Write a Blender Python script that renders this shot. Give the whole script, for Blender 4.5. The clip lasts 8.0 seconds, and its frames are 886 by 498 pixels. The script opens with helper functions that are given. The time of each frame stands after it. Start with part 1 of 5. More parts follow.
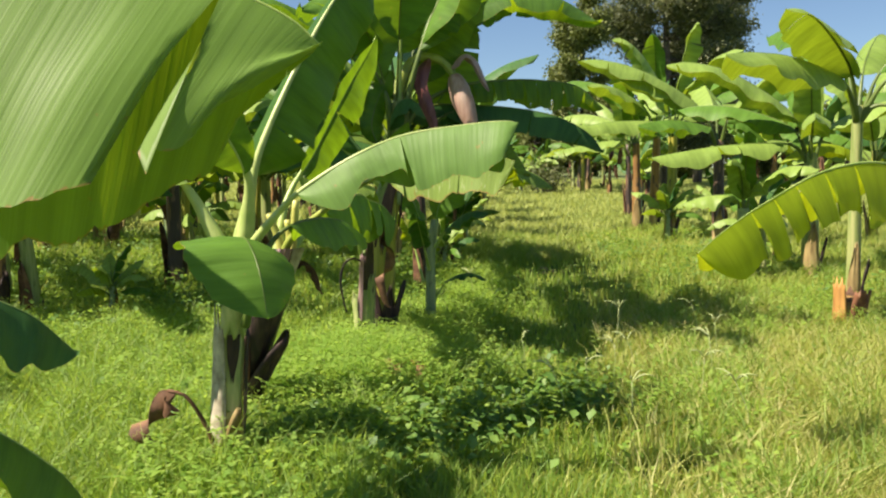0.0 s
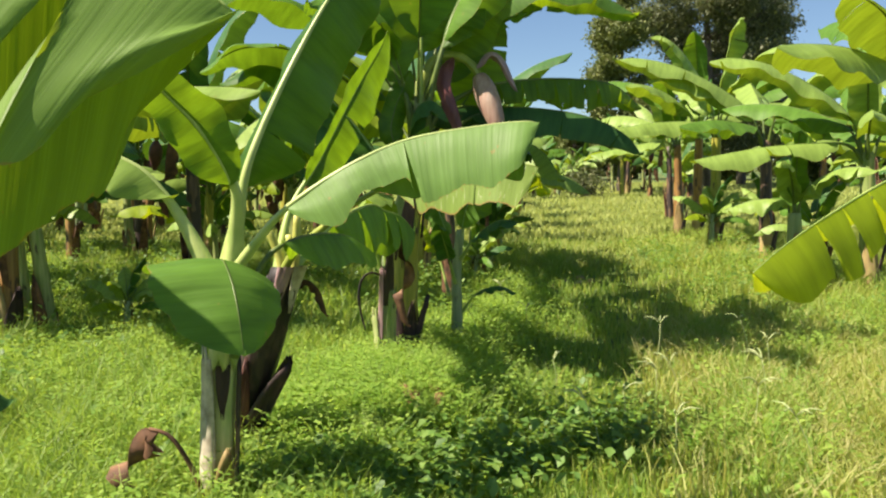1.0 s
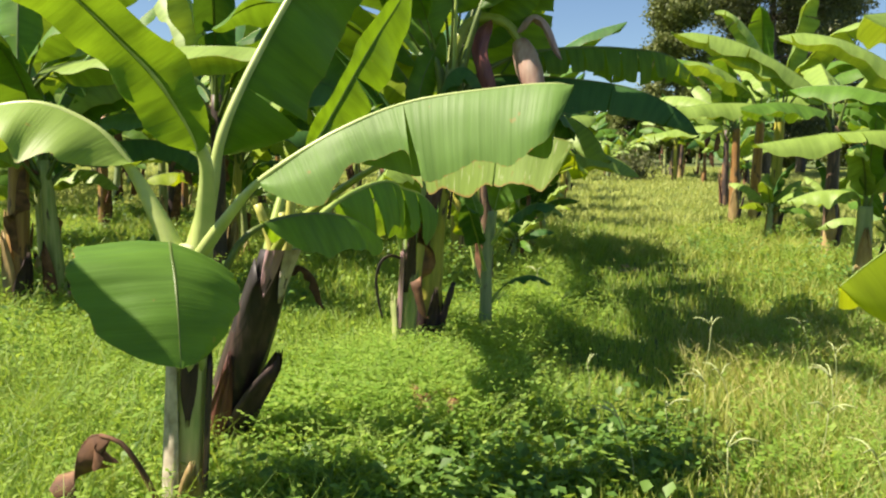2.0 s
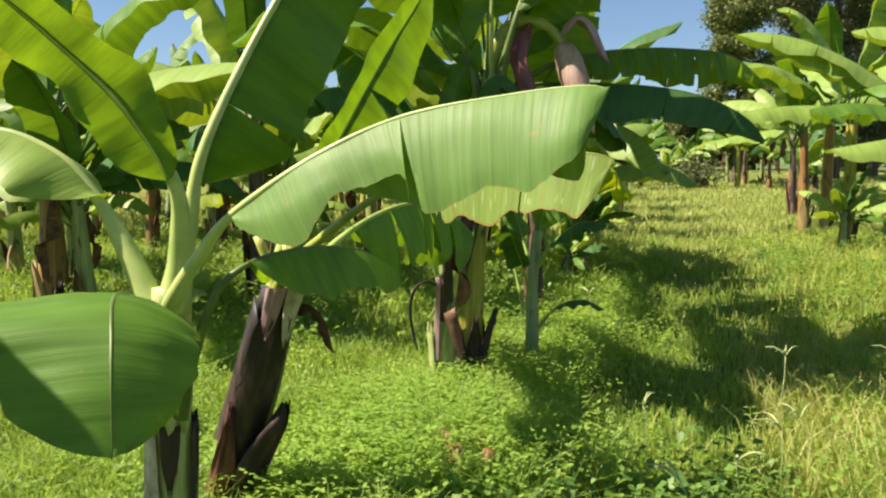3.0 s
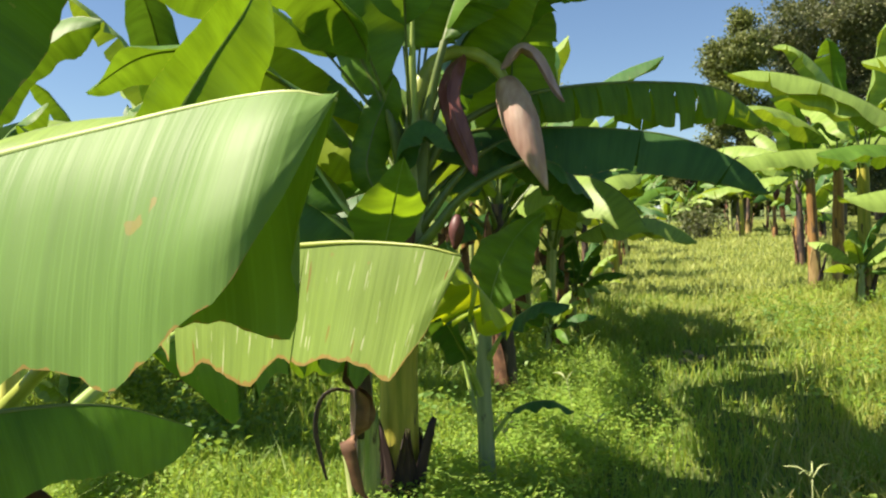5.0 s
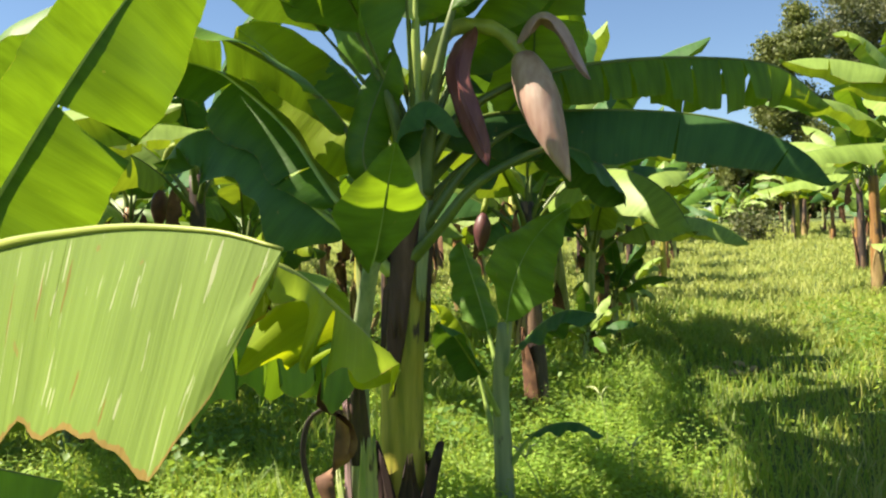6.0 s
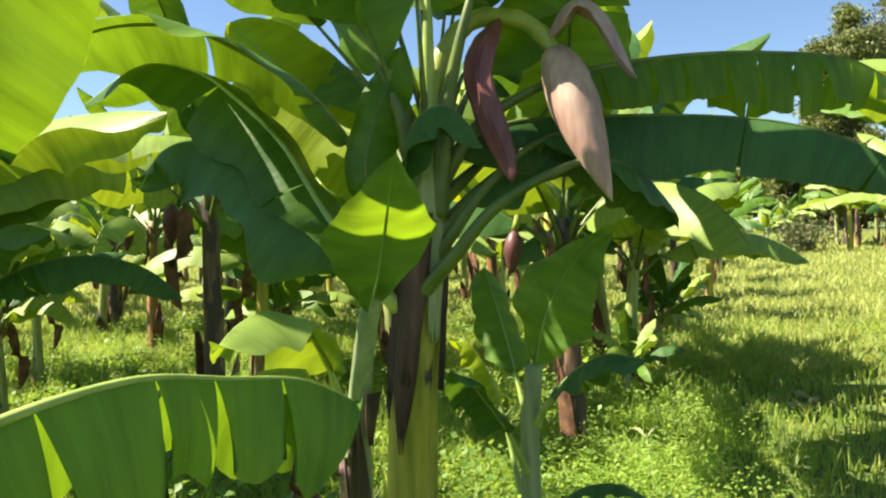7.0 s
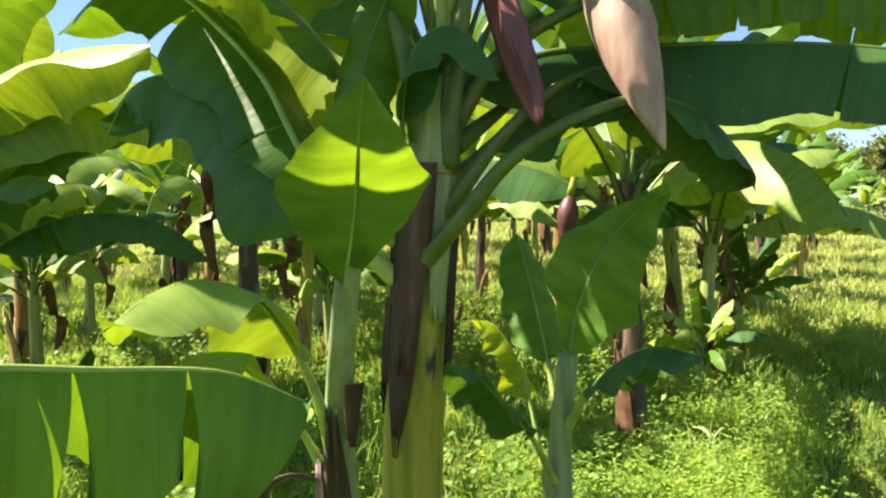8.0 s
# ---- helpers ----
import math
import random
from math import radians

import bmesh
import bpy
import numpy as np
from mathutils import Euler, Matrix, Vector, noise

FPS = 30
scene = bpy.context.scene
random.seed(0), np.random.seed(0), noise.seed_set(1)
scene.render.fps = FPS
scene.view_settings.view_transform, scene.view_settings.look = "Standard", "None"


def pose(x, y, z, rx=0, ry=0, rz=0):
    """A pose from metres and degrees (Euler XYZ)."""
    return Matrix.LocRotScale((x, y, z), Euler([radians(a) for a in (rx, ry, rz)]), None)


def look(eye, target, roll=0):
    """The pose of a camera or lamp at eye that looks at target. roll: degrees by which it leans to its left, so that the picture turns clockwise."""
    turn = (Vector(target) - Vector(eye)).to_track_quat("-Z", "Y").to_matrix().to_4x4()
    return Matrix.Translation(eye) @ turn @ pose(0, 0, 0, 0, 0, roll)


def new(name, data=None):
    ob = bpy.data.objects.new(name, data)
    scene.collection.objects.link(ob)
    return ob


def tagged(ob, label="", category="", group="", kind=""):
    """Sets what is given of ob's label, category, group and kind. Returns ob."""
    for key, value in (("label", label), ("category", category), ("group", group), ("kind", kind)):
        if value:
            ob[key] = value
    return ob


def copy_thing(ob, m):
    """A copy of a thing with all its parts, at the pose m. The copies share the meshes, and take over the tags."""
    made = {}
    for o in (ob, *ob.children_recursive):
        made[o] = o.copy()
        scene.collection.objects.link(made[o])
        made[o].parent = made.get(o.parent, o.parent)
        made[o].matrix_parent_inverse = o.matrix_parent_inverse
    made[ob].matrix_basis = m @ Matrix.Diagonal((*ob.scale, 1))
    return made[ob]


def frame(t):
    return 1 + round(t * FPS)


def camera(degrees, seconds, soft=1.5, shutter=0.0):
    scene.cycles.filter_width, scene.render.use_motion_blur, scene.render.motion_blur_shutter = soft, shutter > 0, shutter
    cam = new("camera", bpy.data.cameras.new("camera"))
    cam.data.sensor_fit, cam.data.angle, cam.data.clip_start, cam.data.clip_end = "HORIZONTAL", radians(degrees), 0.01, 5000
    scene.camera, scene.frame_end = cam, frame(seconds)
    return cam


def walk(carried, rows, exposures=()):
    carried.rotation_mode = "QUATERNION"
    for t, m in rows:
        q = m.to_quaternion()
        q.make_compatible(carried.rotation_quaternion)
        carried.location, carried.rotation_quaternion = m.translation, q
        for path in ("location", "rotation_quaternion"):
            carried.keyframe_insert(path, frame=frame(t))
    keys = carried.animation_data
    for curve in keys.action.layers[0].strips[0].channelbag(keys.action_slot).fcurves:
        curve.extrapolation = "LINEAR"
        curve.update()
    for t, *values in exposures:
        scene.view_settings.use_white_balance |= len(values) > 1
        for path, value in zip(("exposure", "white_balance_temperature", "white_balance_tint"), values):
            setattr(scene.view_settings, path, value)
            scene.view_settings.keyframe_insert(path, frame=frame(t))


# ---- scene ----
cam = camera(58.1, 8.0, 2.2)
METRES, EYE, TILT, LEAN, TURN = 5.0, 1.5, -4.5, 0.0, 0.0
ROWS = [
    (0.0, 0.0, 0.0, 0.0, -0.0, 0.0, 0.0),
    (0.5, 0.0006, 0.0431, 0.012, 1.18, 0.48, 0.17),
    (1.0, 0.0226, 0.0988, 0.0131, 2.8, 0.34, 0.39),
    (2.5, 0.0463, 0.279, 0.0277, 8.11, -1.83, -2.17),
    (3.0, 0.0589, 0.3266, 0.0388, 10.3, -0.54, -0.79),
    (3.5, 0.0938, 0.3946, 0.0574, 10.25, 1.51, 0.19),
    (4.0, 0.1074, 0.4498, 0.0653, 9.56, 2.82, 0.49),
    (4.5, 0.1064, 0.5229, 0.0752, 9.65, 3.3, 0.77),
    (6.0, 0.1291, 0.7023, 0.0819, 14.23, 3.65, 0.64),
    (6.5, 0.1068, 0.7683, 0.1015, 15.04, 4.2, 0.75),
    (7.0, 0.1177, 0.8212, 0.1074, 17.02, 4.34, 0.36),
    (7.5, 0.1323, 0.8917, 0.1131, 20.01, 3.32, -0.63),
    (8.0, 0.1258, 0.9571, 0.1102, 22.68, 2.15, -1.47),
]
walk(cam, [(t, pose(0, 0, EYE, TILT, LEAN, TURN) @ pose(METRES * x, METRES * y, METRES * z, 90 + pitch, roll, yaw)) for t, x, y, z, yaw, pitch, roll in ROWS], [(0, 1.27), (1.0, 1.35), (3.0, 1.33), (4.5, 1.36), (6.0, 1.60), (8.0, 1.99)])

# ---- world and light ----
SUN = Vector((-0.75, -0.22, 1.0)).normalized()
world = bpy.data.worlds.new("sky")
scene.world = world
world.use_nodes = True
wn = world.node_tree
sky = wn.nodes.new("ShaderNodeTexSky")
sky.sky_type = "NISHITA"
sky.sun_disc = False
sky.sun_elevation = math.asin(SUN.z)
sky.sun_rotation = math.atan2(SUN.x, SUN.y) % (2 * math.pi)
sky.air_density, sky.dust_density, sky.ozone_density = 1.0, 0.0, 3.5
wn.links.new(sky.outputs[0], wn.nodes["Background"].inputs[0])
wn.nodes["Background"].inputs[1].default_value = 0.05
sun_data = bpy.data.lights.new("sun", "SUN")
sun_data.energy, sun_data.angle, sun_data.color = 5.0, radians(0.53), (1.0, 0.875, 0.70)
sun = new("sun", sun_data)
sun.matrix_world = look(SUN * 60, (0, 0, 0))


# ---- materials ----
def mat(name):
    m = bpy.data.materials.new(name)
    m.use_nodes = True
    return m, m.node_tree.nodes, m.node_tree.links, m.node_tree.nodes["Principled BSDF"]


def ramp(nodes, links, source, stops):
    r = nodes.new("ShaderNodeValToRGB")
    els = r.color_ramp.elements
    while len(els) < len(stops):
        els.new(0.5)
    for e, (p, c) in zip(els, stops):
        e.position, e.color = p, (*c, 1)
    links.new(source, r.inputs[0])
    return r.outputs[0]


def texture(nodes, links, kind, scale, coord, detail=4.0, stretch=None):
    n = nodes.new("ShaderNodeTexNoise" if kind == "noise" else "ShaderNodeTexVoronoi")
    n.inputs["Scale"].default_value = scale
    if kind == "noise":
        n.inputs["Detail"].default_value = detail
    if stretch:
        mp = nodes.new("ShaderNodeMapping")
        mp.inputs["Scale"].default_value = stretch
        links.new(coord, mp.inputs[0])
        coord = mp.outputs[0]
    links.new(coord, n.inputs["Vector"])
    return n.outputs[0]


def mixed(nodes, links, a, b, fac, kind="MIX"):
    n = nodes.new("ShaderNodeMix")
    n.data_type, n.blend_type = "RGBA", kind
    for sock, v in ((n.inputs[0], fac), (n.inputs[6], a), (n.inputs[7], b)):
        if isinstance(v, (int, float)):
            sock.default_value = v
        elif isinstance(v, tuple):
            sock.default_value = (*v, 1)
        else:
            links.new(v, sock)
    return n.outputs[2]


def math_node(nodes, links, op, a, b=0.0):
    n = nodes.new("ShaderNodeMath")
    n.operation = op
    for sock, v in zip(n.inputs, (a, b)):
        if isinstance(v, (int, float)):
            sock.default_value = v
        else:
            links.new(v, sock)
    return n.outputs[0]


def bump(nodes, links, bsdf, height, strength, distance=0.01):
    b = nodes.new("ShaderNodeBump")
    b.inputs["Strength"].default_value, b.inputs["Distance"].default_value = strength, distance
    links.new(height, b.inputs["Height"])
    for node in bsdf if isinstance(bsdf, (list, tuple)) else [bsdf]:
        links.new(b.outputs[0], node.inputs["Normal"])


def blade_material(name, deep, fresh, through_col, rough=0.36, share=0.38, edge=(0.30, 0.20, 0.06), worn=0.0):
    """A broad leaf: side veins across it, patches, dry edges, and light that comes through."""
    m, n, l, p = mat(name)
    uv = n.new("ShaderNodeUVMap")
    geo = n.new("ShaderNodeNewGeometry")
    info = n.new("ShaderNodeObjectInfo")
    patch = texture(n, l, "noise", 3.0, geo.outputs["Position"], 3)
    base = ramp(n, l, patch, [(0.30, deep), (0.72, fresh)])
    base = mixed(n, l, base, mixed(n, l, deep, fresh, 0.9), info.outputs["Random"])
    veins = texture(n, l, "noise", 1.0, uv.outputs[0], 2, (95.0, 0.5, 1.0))
    base = mixed(n, l, base, tuple(min(1, c * 1.35) for c in fresh), math_node(n, l, "MULTIPLY", veins, 0.30))
    band = texture(n, l, "noise", 1.0, uv.outputs[0], 3, (13.0, 0.8, 1.0))
    bandm = ramp(n, l, band, [(0.38, (0, 0, 0)), (0.66, (1, 1, 1))])
    base = mixed(n, l, base, tuple(c * 0.62 for c in deep), math_node(n, l, "MULTIPLY", bandm, 0.30))
    fine = texture(n, l, "noise", 1.0, uv.outputs[0], 1, (210.0, 0.6, 1.0))
    base = mixed(n, l, base, tuple(min(1, c * 1.5 + 0.01) for c in fresh), math_node(n, l, "MULTIPLY", math_node(n, l, "GREATER_THAN", fine, 0.60), 0.22))
    speck = texture(n, l, "noise", 24.0, geo.outputs["Position"], 2)
    base = mixed(n, l, base, edge, math_node(n, l, "MULTIPLY", math_node(n, l, "GREATER_THAN", speck, 0.745), 0.6))
    sep = n.new("ShaderNodeSeparateXYZ")
    l.new(uv.outputs[0], sep.inputs[0])
    across = math_node(n, l, "ABSOLUTE", sep.outputs[1])
    ragged = texture(n, l, "noise", 1.0, uv.outputs[0], 4, (30.0, 3.0, 1.0))
    rim = math_node(n, l, "ADD", across, math_node(n, l, "MULTIPLY", ragged, 0.10))
    rm = math_node(n, l, "GREATER_THAN", rim, 1.045 if worn == 0 else 1.02)
    base = mixed(n, l, base, edge, rm)
    if worn:
        streak = texture(n, l, "noise", 1.0, uv.outputs[0], 3, (34.0, 1.6, 1.0))
        sm = math_node(n, l, "MULTIPLY", math_node(n, l, "GREATER_THAN", streak, 0.70 - 0.01 * worn), 0.8)
        base = mixed(n, l, base, (0.24, 0.10, 0.03), sm)
        pale = texture(n, l, "noise", 1.0, uv.outputs[0], 2, (60.0, 2.0, 1.0))
        base = mixed(n, l, base, (0.55, 0.58, 0.34), math_node(n, l, "MULTIPLY", math_node(n, l, "GREATER_THAN", pale, 0.66), 0.7))
    l.new(base, p.inputs["Base Color"])
    l.new(math_node(n, l, "ADD", math_node(n, l, "MULTIPLY", patch, 0.18), rough - 0.02), p.inputs["Roughness"])
    p.inputs["Specular IOR Level"].default_value = 0.27
    tr = n.new("ShaderNodeBsdfTranslucent")
    l.new(mixed(n, l, through_col, tuple(c * 0.55 for c in through_col), math_node(n, l, "MULTIPLY", math_node(n, l, "ADD", veins, bandm), 0.6)), tr.inputs[0])
    mix = n.new("ShaderNodeMixShader")
    mix.inputs[0].default_value = share
    l.new(p.outputs[0], mix.inputs[1])
    l.new(tr.outputs[0], mix.inputs[2])
    l.new(mix.outputs[0], n["Material Output"].inputs[0])
    pleat = texture(n, l, "noise", 1.0, uv.outputs[0], 2, (26.0, 0.35, 1.0))
    bump(n, l, [p, tr], math_node(n, l, "ADD", math_node(n, l, "MULTIPLY", veins, 0.25), pleat), 0.27, 0.008)
    return m


def stem_material(name, main, pale, dark, share, low=None):
    """Leaf sheaths: long upright streaks of green, straw and rotten brown."""
    m, n, l, p = mat(name)
    co = n.new("ShaderNodeTexCoord").outputs["Object"]
    streak = texture(n, l, "noise", 1.0, co, 4, (26.0, 26.0, 1.6))
    col = ramp(n, l, streak, [(0.34, main), (0.66, pale)])
    blot = texture(n, l, "noise", 1.0, co, 5, (9.0, 9.0, 2.4))
    bm = ramp(n, l, blot, [(share - 0.02, (1, 1, 1)), (share + 0.02, (0, 0, 0))])
    fine = texture(n, l, "noise", 1.0, co, 4, (60.0, 60.0, 5.0))
    darkc = mixed(n, l, dark, tuple(min(1, c * 2.6 + 0.01) for c in dark), fine)
    col = mixed(n, l, col, darkc, bm)
    if low:
        rag = texture(n, l, "noise", 1.0, co, 3, (14.0, 14.0, 1.0))
        sep = n.new("ShaderNodeSeparateXYZ")
        l.new(co, sep.inputs[0])
        h = math_node(n, l, "ADD", sep.outputs[2], math_node(n, l, "MULTIPLY", rag, 0.9))
        lm = ramp(n, l, math_node(n, l, "SUBTRACT", h, low), [(0.0, (0, 0, 0)), (0.03, (1, 1, 1))])
        col = mixed(n, l, col, darkc, lm)
    l.new(col, p.inputs["Base Color"])
    p.inputs["Roughness"].default_value = 0.55
    bump(n, l, p, streak, 0.5, 0.01)
    return m


def plain_material(name, stops, scale, rough, stretch=None, strength=0.4, island=0.0, share=0.0, through_col=(0, 0, 0), distance=0.01):
    m, n, l, p = mat(name)
    geo = n.new("ShaderNodeNewGeometry")
    tex = texture(n, l, "noise", scale, geo.outputs["Position"], 5, stretch)
    val = tex
    if island:
        val = math_node(n, l, "ADD", math_node(n, l, "MULTIPLY", geo.outputs["Random Per Island"], island), math_node(n, l, "MULTIPLY", tex, 1 - island))
    l.new(ramp(n, l, val, stops), p.inputs["Base Color"])
    p.inputs["Roughness"].default_value = rough
    if strength:
        bump(n, l, p, tex, strength, distance)
    if share:
        tr = n.new("ShaderNodeBsdfTranslucent")
        tr.inputs[0].default_value = (*through_col, 1)
        mix = n.new("ShaderNodeMixShader")
        mix.inputs[0].default_value = share
        l.new(p.outputs[0], mix.inputs[1])
        l.new(tr.outputs[0], mix.inputs[2])
        l.new(mix.outputs[0], n["Material Output"].inputs[0])
    return m


LEAF = blade_material("banana_leaf", (0.058, 0.140, 0.016), (0.110, 0.220, 0.030), (0.27, 0.45, 0.014), 0.44, 0.30)
LEAF_PALE = blade_material("banana_leaf_waxy", (0.175, 0.275, 0.050), (0.250, 0.360, 0.082), (0.42, 0.56, 0.02), 0.40, 0.28)
LEAF_YELLOW = blade_material("banana_leaf_yellowing", (0.17, 0.28, 0.015), (0.29, 0.38, 0.02), (0.58, 0.68, 0.01), 0.42, 0.45)
LEAF_WORN = blade_material("banana_leaf_streaked", (0.150, 0.240, 0.045), (0.230, 0.325, 0.070), (0.38, 0.47, 0.02), 0.42, 0.30, worn=1.0)
LEAF_BLUE = blade_material("banana_leaf_dark", (0.026, 0.082, 0.022), (0.056, 0.138, 0.034), (0.15, 0.29, 0.012), 0.42, 0.20)
LEAF_DEEP = blade_material("banana_leaf_deep", (0.024, 0.080, 0.008), (0.054, 0.136, 0.013), (0.26, 0.44, 0.010), 0.36, 0.34)
LEAF_GLOW = blade_material("banana_leaf_thin", (0.040, 0.105, 0.024), (0.085, 0.175, 0.034), (0.45, 0.64, 0.014), 0.44, 0.48)
LEAF_THIN = blade_material("banana_leaf_young", (0.052, 0.130, 0.020), (0.105, 0.205, 0.032), (0.36, 0.57, 0.015), 0.42, 0.42)
LEAF_WAXY = blade_material("banana_leaf_bloom", (0.094, 0.186, 0.036), (0.142, 0.252, 0.058), (0.32, 0.50, 0.02), 0.44, 0.25)
LEAF_BIG = blade_material("banana_leaf_broad", (0.120, 0.225, 0.035), (0.185, 0.310, 0.060), (0.48, 0.62, 0.015), 0.40, 0.40)
RIB = plain_material("midrib", [(0.3, (0.20, 0.31, 0.06)), (0.7, (0.36, 0.45, 0.12))], 9, 0.4, strength=0.1)
RIB_PALE = plain_material("petiole_pale", [(0.3, (0.29, 0.38, 0.11)), (0.7, (0.46, 0.53, 0.19))], 9, 0.4, strength=0.1)
RIB_YELLOW = plain_material("petiole_yellow", [(0.3, (0.34, 0.36, 0.07)), (0.7, (0.52, 0.50, 0.14))], 9, 0.45, strength=0.1)
# olive stalks, with some of the crown's shade put into the colour
RIB_DULL = plain_material("midrib_dull", [(0.3, (0.058, 0.100, 0.015)), (0.7, (0.12, 0.165, 0.028))], 9, 0.45, strength=0.1)
STEM_GREEN = stem_material("sheath_green", (0.17, 0.24, 0.06), (0.36, 0.37, 0.15), (0.030, 0.020, 0.014), 0.36)
STEM_PALE = stem_material("sheath_pale", (0.27, 0.34, 0.11), (0.50, 0.50, 0.25), (0.045, 0.028, 0.018), 0.37)
STEM_YELLOW = stem_material("sheath_yellow", (0.20, 0.22, 0.026), (0.42, 0.37, 0.06), (0.034, 0.020, 0.017), 0.37)
STEM_DARK = stem_material("sheath_rotten", (0.075, 0.042, 0.030), (0.21, 0.135, 0.085), (0.020, 0.012, 0.011), 0.52)
STEM_BROWN = stem_material("sheath_brown", (0.18, 0.085, 0.028), (0.33, 0.19, 0.06), (0.030, 0.020, 0.014), 0.44)
STEM_BLACK = stem_material("sheath_black", (0.022, 0.013, 0.012), (0.070, 0.042, 0.036), (0.009, 0.006, 0.006), 0.48)
ORANGE = plain_material("cut_orange", [(0.3, (0.30, 0.14, 0.035)), (0.7, (0.55, 0.30, 0.09))], 14, 0.7, (1, 1, 0.3))
STEM_RED = stem_material("sheath_rust", (0.20, 0.10, 0.035), (0.36, 0.22, 0.07), (0.030, 0.017, 0.012), 0.40)
STEM_GREY = stem_material("sheath_waxy", (0.17, 0.235, 0.105), (0.29, 0.345, 0.18), (0.040, 0.030, 0.028), 0.28)
DRY = plain_material("dead_leaf", [(0.3, (0.045, 0.022, 0.012)), (0.55, (0.15, 0.07, 0.035)), (0.8, (0.30, 0.19, 0.10))], 9, 0.8)
DRY_RED = plain_material("dead_leaf_red", [(0.3, (0.10, 0.036, 0.018)), (0.7, (0.26, 0.11, 0.055))], 14, 0.8)
DARK_DRY = plain_material("dead_sheath", [(0.3, (0.018, 0.011, 0.011)), (0.55, (0.050, 0.028, 0.026)), (0.85, (0.15, 0.085, 0.06))], 14, 0.7, (1, 1, 0.22))
STRAW = plain_material("straw_sheath", [(0.3, (0.16, 0.10, 0.04)), (0.6, (0.38, 0.28, 0.12)), (0.85, (0.58, 0.48, 0.28))], 11, 0.7, (1, 1, 0.25))
CUT = plain_material("cut_sheath", [(0.3, (0.26, 0.22, 0.16)), (0.7, (0.62, 0.56, 0.44))], 16, 0.7)
BUD = plain_material("bud_skin", [(0.28, (0.29, 0.16, 0.13)), (0.55, (0.42, 0.28, 0.225)), (0.8, (0.54, 0.41, 0.34))], 7, 0.5, (3, 3, 0.7), 0.3)
BRACT_IN = plain_material("bract_inner", [(0.3, (0.10, 0.022, 0.024)), (0.7, (0.23, 0.080, 0.070))], 7, 0.42, (3, 3, 0.7), 0.2)
BRACT_OUT = plain_material("bract_outer", [(0.3, (0.26, 0.15, 0.17)), (0.7, (0.42, 0.28, 0.29))], 7, 0.5, (3, 3, 0.7), 0.2)
STALK = plain_material("fruit_stalk", [(0.3, (0.18, 0.24, 0.035)), (0.7, (0.34, 0.38, 0.07))], 8, 0.45)
RED_SHEATH = plain_material("red_sheath", [(0.3, (0.06, 0.022, 0.02)), (0.55, (0.17, 0.055, 0.04)), (0.8, (0.34, 0.16, 0.06))], 12, 0.6, (1, 1, 0.2))
PLUM_DRY = plain_material("rotten_sheath", [(0.3, (0.030, 0.014, 0.012)), (0.6, (0.075, 0.036, 0.030)), (0.85, (0.19, 0.12, 0.10))], 12, 0.65, (1, 1, 0.25))
PLUM = plain_material("dark_bud_skin", [(0.3, (0.055, 0.018, 0.022)), (0.7, (0.14, 0.05, 0.05))], 9, 0.5)
BARK = plain_material("bark", [(0.3, (0.05, 0.04, 0.03)), (0.7, (0.18, 0.15, 0.12))], 5, 0.9, (1, 1, 0.3))
TREE_LEAF = plain_material("tree_leaf", [(0.2, (0.040, 0.055, 0.024)), (0.55, (0.115, 0.135, 0.055)), (0.9, (0.25, 0.25, 0.12))], 0.5, 0.6, strength=0, island=0.55, share=0.25, through_col=(0.16, 0.19, 0.04))
TREE_LEAF_LIGHT = plain_material("tree_leaf_light", [(0.2, (0.06, 0.085, 0.018)), (0.55, (0.14, 0.17, 0.04)), (0.9, (0.26, 0.27, 0.08))], 0.5, 0.6, strength=0, island=0.55, share=0.25, through_col=(0.20, 0.24, 0.04))
GRASS = plain_material("grass_blade", [(0.18, (0.12, 0.185, 0.028)), (0.42, (0.285, 0.34, 0.062)), (0.66, (0.425, 0.455, 0.115)), (0.88, (0.55, 0.54, 0.21))], 0.45, 0.6, strength=0, island=0.45, share=0.42, through_col=(0.55, 0.58, 0.09))
GRASS_FAR = plain_material("grass_meadow", [(0.15, (0.19, 0.28, 0.055)), (0.5, (0.345, 0.40, 0.105)), (0.9, (0.51, 0.52, 0.19))], 0.35, 0.7, strength=0, island=0.4, share=0.42, through_col=(0.57, 0.61, 0.14))
GRASS_GREEN = plain_material("grass_lush", [(0.15, (0.075, 0.145, 0.022)), (0.5, (0.17, 0.275, 0.045)), (0.9, (0.31, 0.40, 0.085))], 1.4, 0.55, strength=0, island=0.6, share=0.40, through_col=(0.44, 0.60, 0.07))
GRASS_DRY = plain_material("grass_straw", [(0.15, (0.22, 0.28, 0.05)), (0.5, (0.40, 0.42, 0.12)), (0.9, (0.64, 0.58, 0.30))], 1.2, 0.6, strength=0, island=0.6, share=0.40, through_col=(0.58, 0.54, 0.13))
GRASS_PALE = plain_material("grass_stalk", [(0.3, (0.27, 0.33, 0.12)), (0.7, (0.44, 0.47, 0.24))], 20, 0.6, strength=0)
WEED = plain_material("weed_leaf", [(0.15, (0.12, 0.235, 0.032)), (0.5, (0.225, 0.365, 0.055)), (0.9, (0.37, 0.48, 0.10))], 1.5, 0.65, strength=0, island=0.6, share=0.48, through_col=(0.50, 0.66, 0.09))
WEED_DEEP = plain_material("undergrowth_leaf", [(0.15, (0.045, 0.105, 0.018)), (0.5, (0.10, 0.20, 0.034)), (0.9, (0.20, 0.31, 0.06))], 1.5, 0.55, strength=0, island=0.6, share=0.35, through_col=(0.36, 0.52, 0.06))
